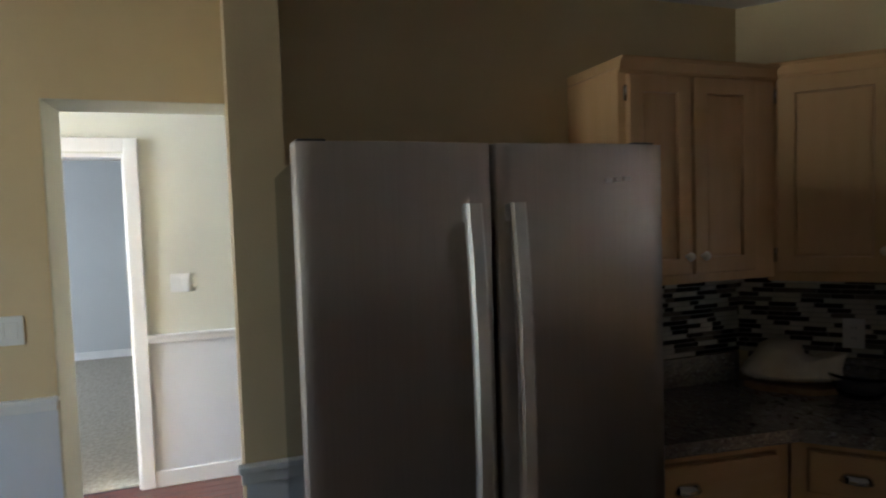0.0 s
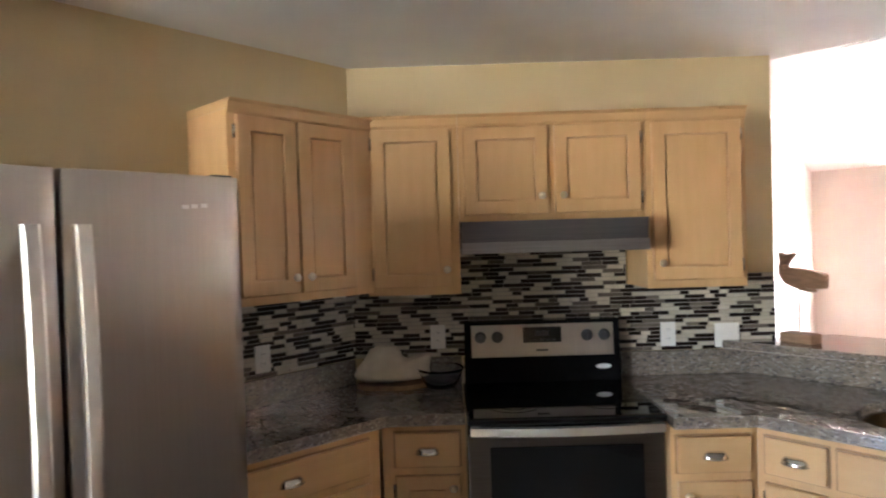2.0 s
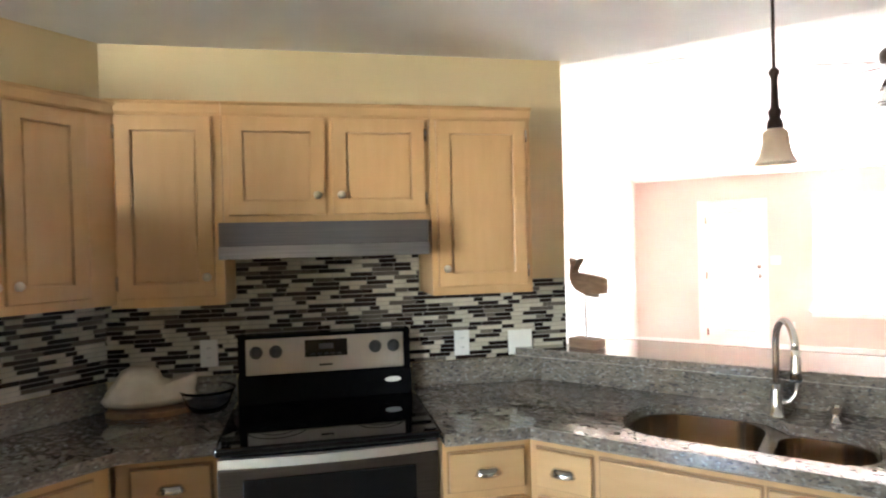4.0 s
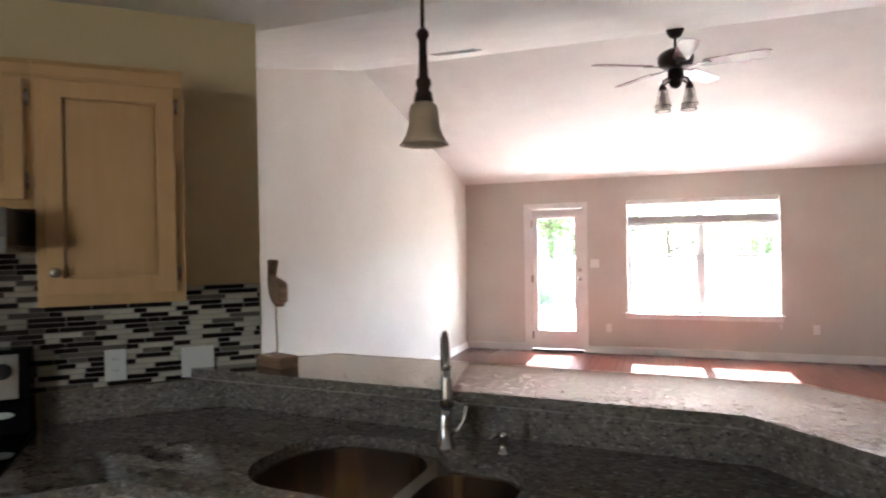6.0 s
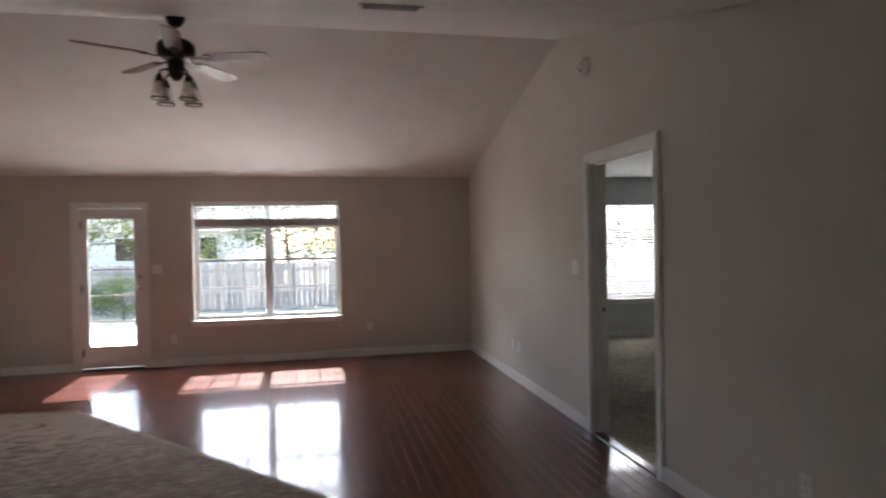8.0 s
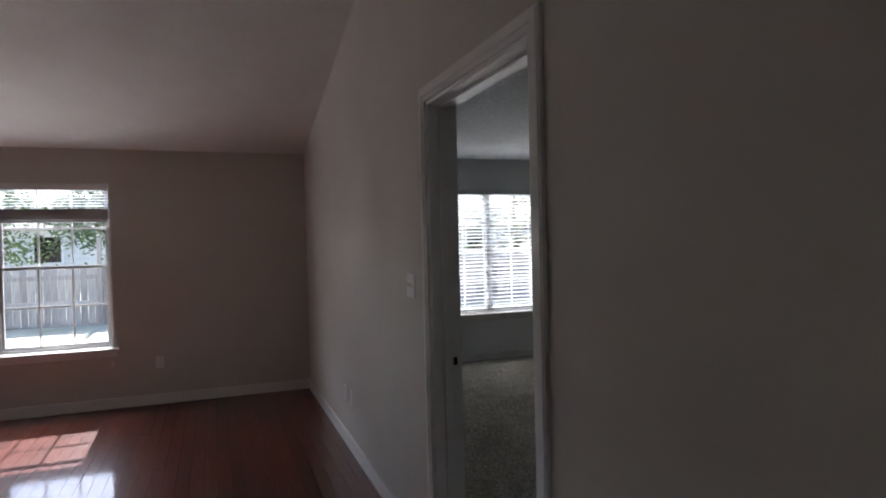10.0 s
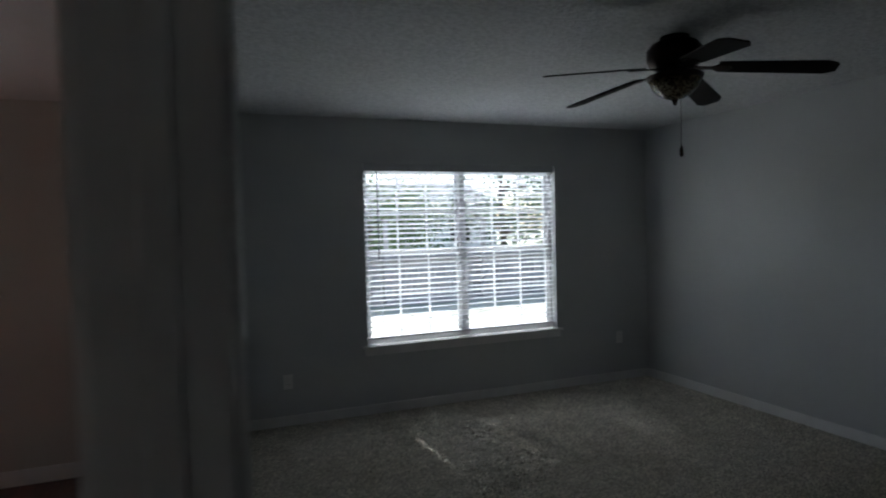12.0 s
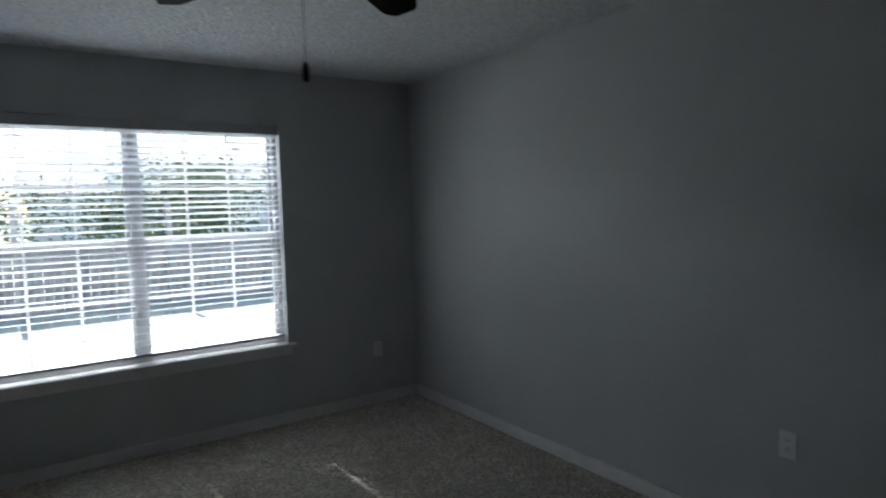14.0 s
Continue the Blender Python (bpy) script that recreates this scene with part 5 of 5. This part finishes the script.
wall_plate(TO_RIGHT @ pose(-7.75, -0.0005, 0.38), "white blank cover plate past the doorway", "cover plate", 1, "blank")
wall_plate(pose(-2.7995, -0.965, 1.235, 0, 0, 90), "white double rocker switch by the passage", "light switch", 2, "rocker")
wall_plate(pose(-4.1195, -0.42, 1.27, 0, 0, 90), "white double switch on the hall wall", "light switch", 2, "rocker")
det = empty("smoke_detector", pose(RIGHT, 6.0, 2.855, 0, -90, 0), "round white smoke detector on the wall", "smoke detector")
bm = bmesh.new()
lathe(bm, [(0.066, 0.0), (0.068, 0.012), (0.062, 0.03), (0.05, 0.038), (0.01, 0.041)], 32)
part("case", bm, PLASTIC, det)
bm = bmesh.new()
lathe(bm, [(0.04, 0.0385), (0.038, 0.0425), (0.03, 0.0425), (0.029, 0.0395)], 32, ends=False)
part("grille", bm, DARK_GREY, det)

# ---- bedroom ----
bed_window = grid_window("window_2", 5.585, 7.40, 0.575, 2.085, BED_FAR + 0.075, 6.49, 1.33, "white twin sash window of the bedroom", 3)
bm = bmesh.new()
box(bm, 5.54, 7.445, BED_FAR - 0.045, BED_FAR - 0.001, 0.560, 0.580, 0.006)
box(bm, 5.586, 7.399, BED_FAR - 0.001, BED_FAR + 0.075, 0.5755, 0.580)
box(bm, 5.56, 7.425, BED_FAR - 0.016, BED_FAR - 0.0005, 0.50, 0.560, 0.004)
part("window_sill", bm, WHITE, bed_window, "white sill with an apron")
blind = empty("window_blind", pose(0, 0, 0), "white slatted blind let down with open slats", "blind", "window blinds")
# Both rails of this blind carry their backlit shade in the colour.
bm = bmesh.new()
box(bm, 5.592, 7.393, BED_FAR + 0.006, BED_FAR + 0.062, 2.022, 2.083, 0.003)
part("headrail", bm, SHADED_WHITE, blind)
bm = bmesh.new()
CORDS = (5.725, 6.357, 6.652, 7.312)
cuts = [5.60] + [c + d for c in CORDS for d in (-0.007, 0.007)] + [7.385]
for i in range(0, len(cuts), 2):
    box(bm, cuts[i], cuts[i + 1], -0.025, 0.025, -0.0017, 0.0017)
for i in range(1, len(cuts) - 1, 2):
    box(bm, cuts[i], cuts[i + 1], -0.025, -0.008, -0.0017, 0.0017)
    box(bm, cuts[i], cuts[i + 1], 0.008, 0.025, -0.0017, 0.0017)
slat_data = mesh_of("slat", bm, BLIND)
SLATS, STEP = 32, 0.0425
for k in range(SLATS):
    ob = new("slat", slat_data)
    ob.parent = blind
    ob.matrix_basis = pose(0, BED_FAR + 0.034, 2.008 - STEP * k, -15 + 0.4 * math.sin(k * 1.7), 0.06 * math.sin(k * 0.9), 0)
bm = bmesh.new()
box(bm, 5.597, 7.388, BED_FAR + 0.010, BED_FAR + 0.060, 0.622, 0.643, 0.003)
part("bottom_rail", bm, SHADED_WHITE, blind)
for cx in CORDS:
    for dy in (0.007, 0.061):
        bm = bmesh.new()
        tube(bm, [(cx, BED_FAR + dy, 0.64), (cx, BED_FAR + dy, 2.03)], 0.0012, 5)
        part("ladder_cord", bm, CORD, blind)
bm = bmesh.new()
tube(bm, [(5.70, BED_FAR + 0.002, 2.02), (5.70, BED_FAR - 0.004, 1.29)], 0.0045, 8)
part("wand", bm, DARK_GREY, blind, "thin tilt wand")
bm = bmesh.new()
tube(bm, [(7.31, BED_FAR + 0.003, 2.02), (7.32, BED_FAR - 0.004, 1.5), (7.31, BED_FAR - 0.004, 1.12), (7.335, BED_FAR - 0.006, 1.0), (7.34, BED_FAR - 0.01, 0.97)], 0.0018, 6)
part("cord", bm, CORD, blind)

bed_fan = ceiling_fan(pose(6.53, 7.71, 0), BED_TOP - 0.01, 2.350, 2.306, 0.70, 31, BLADE_BLACK, "five-blade dark ceiling fan with a glass bowl", -11, 6.5)
bm = bmesh.new()
lathe(bm, [(0.06, 2.42), (0.06, 2.447)], 24)
part("neck", bm, BRONZE, bed_fan)
bm = bmesh.new()
lathe(bm, [(0.045, 2.235), (0.13, 2.24), (0.135, 2.25), (0.135, 2.26), (0.06, 2.275), (0.05, 2.29)], 32)
part("light_ring", bm, BRONZE, bed_fan)
bm = bmesh.new()
lathe(bm, [(0.012, 2.143), (0.04, 2.148), (0.075, 2.165), (0.105, 2.195), (0.125, 2.236)], 32)
part("light_bowl", bm, AMBER, bed_fan, "dark mosaic glass light bowl")
bm = bmesh.new()
lathe(bm, [(0.003, 2.115), (0.011, 2.122), (0.013, 2.134), (0.018, 2.146)], 16)
part("finial", bm, BRONZE, bed_fan)
bm = bmesh.new()
tube(bm, [(0.055, 0.02, 2.25), (0.055, 0.02, 1.92)], 0.0014, 5)
part("pull_chain", bm, BRONZE, bed_fan)
bm = bmesh.new()
lathe(bm, [(0.003, 1.865), (0.009, 1.872), (0.010, 1.895), (0.006, 1.915), (0.002, 1.922)], 12, pose(0.055, 0.02, 0))
part("chain_pull", bm, BRONZE, bed_fan, "small dark pull at the chain's end")
TO_BED_FAR, TO_BED_RIGHT = pose(0, BED_FAR, 0), pose(BED_RIGHT, 0, 0, 0, 0, -90)
wall_plate(TO_BED_FAR @ pose(4.93, -0.0005, 0.36), "white outlet in the bedroom corner", "outlet")
wall_plate(TO_BED_FAR @ pose(8.10, -0.0005, 0.43), "white outlet beside the bedroom window", "outlet")
wall_plate(TO_BED_RIGHT @ pose(-7.33, -0.0005, 0.495), "white outlet on the plain bedroom wall", "outlet")


# ---- outside ----
LAWN = material("dry_lawn", (0.40, 0.40, 0.27), 0.9, second=(0.54, 0.51, 0.39), scale=2.5, bump=0.6, bump_scale=30)
CONCRETE = material("patio_concrete", (0.72, 0.70, 0.66), 0.8, second=(0.63, 0.61, 0.57), scale=3, bump=0.1)
FENCE = material("weathered_fence_wood", (0.38, 0.36, 0.345), 0.8, second=(0.26, 0.245, 0.235), scale=6, stretch=(5, 5, 0.5), per_object=0.2)
LEAF = material("green_leaf", (0.07, 0.12, 0.035), 0.55, second=(0.04, 0.075, 0.02), scale=4)
LEAF_LIGHT = material("light_green_leaf", (0.12, 0.17, 0.04), 0.55, second=(0.075, 0.12, 0.03), scale=4)
BARK = material("tree_bark", (0.13, 0.10, 0.075), 0.85, second=(0.07, 0.055, 0.04), scale=9, bump=0.5, bump_scale=40)
SIDING = material("pale_house_siding", (0.66, 0.66, 0.65), 0.6, second=(0.6, 0.6, 0.59), scale=3)
SHINGLE = material("grey_roof_shingle", (0.30, 0.29, 0.285), 0.85, second=(0.22, 0.21, 0.205), scale=8)
GROUND = -0.2
structure("ground", boxes((-150, 150, -150, 200, -0.9, GROUND)), LAWN, "sunlit back lawn reaching to the horizon", "ground")
structure("patio", boxes((-3.0, 8.8, BED_FAR + 0.16, 13.6, -0.5, -0.10), (-3.0, RIGHT, FAR + 0.16, BED_FAR + 0.16, -0.5, -0.10)), CONCRETE, "pale concrete patio slab", "patio")


def fence(x0, x1, y, label):
    f = empty("fence", pose(0, 0, 0), label, "fence")
    data = {}
    rng = random.Random(7)
    for v in range(4):
        bm = bmesh.new()
        h = 1.03 + 0.015 * v
        prism(bm, [(-0.066, GROUND), (0.066, GROUND), (0.066, h - 0.05), (0.045, h), (-0.045, h), (-0.066, h - 0.05)], "y", -0.009, 0.009)
        data[v] = mesh_of("board", bm, FENCE)
    n = int((x1 - x0) / 0.139)
    for k in range(n):
        ob = new("board", data[rng.randrange(4)])
        ob.parent = f
        ob.matrix_basis = pose(x0 + 0.139 * k, y + rng.uniform(-0.004, 0.004), 0, 0, rng.uniform(-0.6, 0.6), 0)
    for k in range(int((x1 - x0) / 2.4) + 1):
        bm = bmesh.new()
        box(bm, x0 + 2.4 * k - 0.045, x0 + 2.4 * k + 0.045, y - 0.11, y - 0.02, -0.16, 1.70, 0.004)
        part("post", bm, FENCE, f)
    for z in (-0.2, 0.3, 0.85):
        bm = bmesh.new()
        box(bm, x0, x1, y - 0.06, y - 0.012, z - 0.045, z + 0.045)
        part("rail", bm, FENCE, f)
    return f


fence(-11.0, 22.0, 18.6, "weathered grey board fence behind the lawn")


def tree(x, y, height, spread, trunk, mat, seed, label, low=0.25, leaves=2600, size=0.13):
    """A trunk with limbs and a loose crown of many separate leaves."""
    rng = random.Random(seed)
    t = empty("tree" if height > 3 else "shrub", pose(x, y, GROUND), label, "tree" if height > 3 else "shrub", "garden plants")
    bm = bmesh.new()
    tips = []
    tube(bm, [(0, 0, -0.1), (0.04, 0.02, height * 0.3), (-0.03, 0.05, height * 0.6), (0.02, 0, height * 0.9)], [trunk, trunk * 0.8, trunk * 0.5, trunk * 0.15], 8)
    for k in range(13):
        a, z = rng.uniform(0, 6.28), height * rng.uniform(low, 0.85)
        r = spread * rng.uniform(0.5, 1.0) * (1.1 - 0.5 * z / height)
        tip = Vector((r * math.cos(a), r * math.sin(a), z + height * rng.uniform(0.04, 0.2)))
        tube(bm, [(0, 0, z), tip * 0.55 + Vector((0, 0, z * 0.45 + 0.05)), tip], [trunk * 0.35, trunk * 0.2, trunk * 0.06], 6)
        tips += [tip, tip * 0.7 + Vector((0, 0, z * 0.3))]
    tips.append(Vector((0, 0, height * 0.95)))
    part("trunk", bm, BARK, t)
    verts, faces = [], []
    for k in range(leaves):
        c = rng.choice(tips) + Vector((rng.gauss(0, 1), rng.gauss(0, 1), rng.gauss(0, 0.75))) * spread * 0.21
        d = Vector((rng.gauss(0, 1), rng.gauss(0, 1), rng.gauss(0, 0.6))).normalized()
        e = d.orthogonal().normalized()
        s = size * rng.uniform(0.6, 1.3)
        i = len(verts)
        verts += [c - d * s, c + e * s * 0.45, c + d * s, c - e * s * 0.45]
        faces.append((i, i + 1, i + 2, i + 3))
    me = bpy.data.meshes.new("crown")
    me.from_pydata([tuple(v) for v in verts], [], faces)
    me.materials.append(mat)
    crown = new("crown", me)
    crown.parent = t
    return t


tree(-2.4, 21.0, 3.9, 1.7, 0.10, LEAF_LIGHT, 1, "light green tree behind the fence", 0.3, 6500, 0.065)
tree(1.2, 22.0, 3.2, 2.2, 0.10, LEAF, 2, "broad dark green tree over the fence", 0.35, 7000, 0.065)
tree(4.6, 22.6, 3.0, 2.1, 0.10, LEAF_LIGHT, 3, "dense green tree over the fence", 0.3, 7000, 0.065)
tree(8.6, 21.2, 2.9, 2.0, 0.10, LEAF_LIGHT, 4, "low green tree by the neighbour's house", 0.3, 7000, 0.065)
tree(12.6, 21.4, 4.3, 2.2, 0.12, LEAF, 5, "dark green tree past the fence", 0.25, 8000, 0.065)
tree(16.5, 22.5, 4.9, 2.4, 0.13, LEAF, 8, "tall green tree farther off", 0.25, 8000, 0.07)
tree(-6.5, 22.5, 4.2, 2.2, 0.12, LEAF, 9, "dark green tree at the fence's end", 0.25, 6000, 0.07)
tree(-3.3, 17.2, 0.9, 0.6, 0.03, LEAF, 6, "low green shrub before the fence", 0.1, 1800, 0.035)
tree(-2.4, 17.3, 1.0, 0.6, 0.03, LEAF_LIGHT, 10, "round light green shrub before the fence", 0.1, 1800, 0.035)


def house(m, w, d, h, label):
    hs = empty("neighbour_house", m, label, "house", "neighbouring houses")
    bm = boxes((0, w, 0, d, 0, h))
    for k in range(int(h / 0.2)):
        prism(bm, [(-0.001, 0.2 * k), (-0.035, 0.2 * k + 0.01), (-0.006, 0.2 * k + 0.199), (-0.001, 0.2 * k + 0.199)], "x", 0, w)
    part("wall", bm, SIDING, hs)
    bm = bmesh.new()
    prism(bm, [(-0.5, h - 0.05), (d / 2, h + 1.5), (d + 0.5, h - 0.05)], "x", -0.4, w + 0.4)
    part("roof", bm, SHINGLE, hs)
    for k in range(3):
        x = w * (0.18 + 0.3 * k)
        win = part("window", boxes((x, x + 1.1, -0.07, -0.037, 1.0, 2.2), bevel=0.01), WHITE, hs)
        part("pane", boxes((x + 0.07, x + 1.03, -0.08, -0.071, 1.07, 2.13)), BLACK_GLASS, win)
    return hs


house(pose(6.2, 31, GROUND), 11, 8, 2.5, "pale siding house with a grey roof")
house(pose(-13, 33, GROUND), 12, 8, 2.5, "pale siding house past the trees")


# ---- pieces of the surfaces: mosaic tiles and floor boards ----
def mosaic(m, x0, x1, z0, z1, seed, holes=()):
    """Rows of thin strips of glass and stone, as (x, z, length, height, material)."""
    rng = random.Random(seed)
    rows, out = int(round((z1 - z0) / 0.019)), []
    step = (z1 - z0) / rows
    for r in range(rows):
        x, last = x0 - rng.uniform(0, 0.08), None
        while x < x1:
            length = rng.choice((0.045, 0.06, 0.08, 0.10, 0.12, 0.15))
            a, b = max(x, x0), min(x + length, x1)
            if b - a > 0.01 and not any(h[0] < (a + b) / 2 < h[1] and h[2] < z0 + step * (r + 0.5) < h[3] for h in holes):
                pick = rng.choices((TILE_DARK, TILE_CREAM, TILE_GREY), (0.55, 0.31, 0.14))[0]
                if pick is last and rng.random() < 0.6:
                    pick = TILE_CREAM if last is TILE_DARK else TILE_DARK
                last = pick
                out.append((a, b - 0.0018, z0 + step * r, z0 + step * (r + 1) - 0.0018, pick))
            x += length
    return m, out


def tile_wall(name, label, m, fields, singles):
    """A tiled field: a grout bed, single tiles, and the rest joined by material."""
    t = empty(name, m, label, "backsplash", "mosaic backsplashes")
    bm = bmesh.new()
    for x0, x1, z0, z1 in fields:
        box(bm, x0, x1, -0.0095, -0.001, z0, z1)
    part("grout", bm, GROUT, t)
    rest = {}
    cache = {}
    for k, (x0, x1, z0, z1) in enumerate(fields):
        for a, b, low, high, mat in mosaic(m, x0, x1, z0, z1, 11 + k + len(fields))[1]:
            if singles(a, low):
                size = (round(b - a, 3), round(high - low, 4), mat.name)
                if size not in cache:
                    bm = bmesh.new()
                    w, h = size[0] / 2, size[1] / 2
                    vs = [bm.verts.new(p) for p in ((-w, 0.001, -h), (w, 0.001, -h), (w, 0.001, h), (-w, 0.001, h), (-w + 0.001, -0.0035, -h + 0.001), (w - 0.001, -0.0035, -h + 0.001), (w - 0.001, -0.0035, h - 0.001), (-w + 0.001, -0.0035, h - 0.001))]
                    for f in ((4, 5, 6, 7), (0, 1, 5, 4), (1, 2, 6, 5), (2, 3, 7, 6), (3, 0, 4, 7)):
                        bm.faces.new([vs[i] for i in f])
                    cache[size] = mesh_of("tile", bm, mat)
                ob = new("tile", cache[size])
                ob.parent = t
                ob.matrix_basis = pose((a + b) / 2, -0.0096, (low + high) / 2)
            else:
                vs, fs = rest.setdefault(mat, ([], []))
                i = len(vs)
                y = -0.0131
                vs += [(a, -0.009, low), (b, -0.009, low), (b, -0.009, high), (a, -0.009, high), (a + 0.001, y, low + 0.001), (b - 0.001, y, low + 0.001), (b - 0.001, y, high - 0.001), (a + 0.001, y, high - 0.001)]
                fs += [(i + 4, i + 5, i + 6, i + 7), (i, i + 1, i + 5, i + 4), (i + 1, i + 2, i + 6, i + 5), (i + 2, i + 3, i + 7, i + 6), (i + 3, i, i + 4, i + 7)]
    for mat, (vs, fs) in rest.items():
        me = bpy.data.meshes.new("tile_rest")
        me.from_pydata(vs, [], fs)
        me.materials.append(mat)
        ob = new("tile_rest", me)
        ob.parent = t
        tagged(ob, kind="stuff")
    return t


tile_wall("tile_backsplash", "dark brown and cream strip mosaic behind the stove", STOVE, [(-2.045, -0.004, 1.034, 1.358), (-1.518, -0.716, 1.359, 1.533), (-0.293, -0.004, 1.359, 1.395)], lambda a, z: a > -0.78 and z < 1.38)
tile_wall("tile_backsplash", "dark brown and cream strip mosaic beside the fridge", FRIDGE_WALL, [(0.86, 1.88, 1.034, 1.373)], lambda a, z: False)


def floor_boards():
    """Red boards that run towards the windows; those of the living room are single pieces."""
    rng = random.Random(21)
    floor = bpy.data.objects["floor"]
    width, cache, vs, fs = 0.083, {}, [], []
    x, single = -4.16, 0
    while x < RIGHT + 0.03:
        b = min(x + width, RIGHT + 0.05)
        y = BACK - rng.uniform(0, 1.0)
        while y < FAR:
            length = rng.choice((1.0, 1.2, 1.4))
            y0, y1 = max(y, BACK), min(y + length, FAR + 0.01)
            if x < LEFT - 0.1:                # the hall ends at its side wall
                y1 = min(y1, 2.0)
            if -1.97 < x < 1.15:              # the kitchen has its own floor
                y0 = max(y0, 1.9)
            if y1 - y0 > 0.05:
                if y0 > 4.4 and x > LEFT - 0.05 and single < 300:
                    single += 1
                    size = (round(b - x, 3), round(y1 - y0, 2))
                    if size not in cache:
                        bm = bmesh.new()
                        w, h = size[0] / 2 - 0.0004, size[1] / 2 - 0.0004
                        p = [bm.verts.new(q) for q in ((-w, -h, -0.006), (w, -h, -0.006), (w, h, -0.006), (-w, h, -0.006), (-w + 0.0006, -h + 0.0006, 0), (w - 0.0006, -h + 0.0006, 0), (w - 0.0006, h - 0.0006, 0), (-w + 0.0006, h - 0.0006, 0),
                                                       (-w, -h, -0.002), (w, -h, -0.002), (w, h, -0.002), (-w, h, -0.002))]
                        for f in ((4, 5, 6, 7), (8, 9, 5, 4), (9, 10, 6, 5), (10, 11, 7, 6), (11, 8, 4, 7), (0, 1, 9, 8), (1, 2, 10, 9), (2, 3, 11, 10), (3, 0, 8, 11)):
                            bm.faces.new([p[i] for i in f])
                        cache[size] = mesh_of("board", bm, FLOOR)
                    ob = new("board", cache[size])
                    ob.parent = floor
                    ob.matrix_basis = pose((x + b) / 2, (y0 + y1) / 2, 0, rng.uniform(-0.02, 0.02), rng.uniform(-0.12, 0.12), 0)
                else:
                    i = len(vs)
                    vs += [(x + 0.0005, y0 + 0.0005, -0.005), (b - 0.0005, y0 + 0.0005, -0.005), (b - 0.0005, y1 - 0.0005, -0.005), (x + 0.0005, y1 - 0.0005, -0.005), (x + 0.0010, y0 + 0.0010, 0), (b - 0.0010, y0 + 0.0010, 0), (b - 0.0010, y1 - 0.0010, 0), (x + 0.0010, y1 - 0.0010, 0)]
                    fs += [(i + 4, i + 5, i + 6, i + 7), (i, i + 1, i + 5, i + 4), (i + 1, i + 2, i + 6, i + 5), (i + 2, i + 3, i + 7, i + 6), (i + 3, i, i + 4, i + 7)]
            y += length
        x += width
    me = bpy.data.meshes.new("board_rest")
    me.from_pydata(vs, [], fs)
    me.materials.append(FLOOR)
    ob = new("board_rest", me)
    ob.parent = floor
    tagged(ob, kind="stuff")


floor_boards()


def carpet_pile(x0, x1, y0, y1, base, step=0.0135):
    """Leaning cut-pile tufts, each a small pointed wedge."""
    rng = np.random.default_rng(5)
    gx, gy = np.meshgrid(np.arange(x0, x1, step), np.arange(y0, y1, step))
    n = gx.size
    cx = gx.ravel() + rng.uniform(-0.45, 0.45, n) * step
    cy = gy.ravel() + rng.uniform(-0.45, 0.45, n) * step
    turn, size = rng.uniform(0, 6.283, n), rng.uniform(0.55, 0.95, n) * step
    tall = rng.uniform(0.005, 0.012, n) * (0.8 + 0.3 * np.sin(cx * 5.1 + np.sin(cy * 3.3)) * np.sin(cy * 4.3))
    verts = np.empty((n, 4, 3))
    for k in range(3):
        verts[:, k, 0] = cx + size * np.cos(turn + 2.0944 * k)
        verts[:, k, 1] = cy + size * np.sin(turn + 2.0944 * k)
        verts[:, k, 2] = base
    verts[:, 3, 0] = cx + rng.normal(0, 0.5, n) * step
    verts[:, 3, 1] = cy + rng.normal(0, 0.5, n) * step
    verts[:, 3, 2] = base + tall
    corner = np.array([[0, 1, 3], [1, 2, 3], [2, 0, 3]])
    faces = (np.arange(n)[:, None, None] * 4 + corner[None]).reshape(-1, 3)
    me = bpy.data.meshes.new("pile")
    me.from_pydata(verts.reshape(-1, 3).tolist(), [], faces.tolist())
    me.materials.append(PILE)
    ob = new("pile", me)
    ob.parent = bpy.data.objects["carpet_bedroom"]
    tagged(ob, kind="stuff")


carpet_pile(RIGHT + 0.09, BED_RIGHT - 0.02, 4.6, BED_FAR - 0.02, 0.0115)
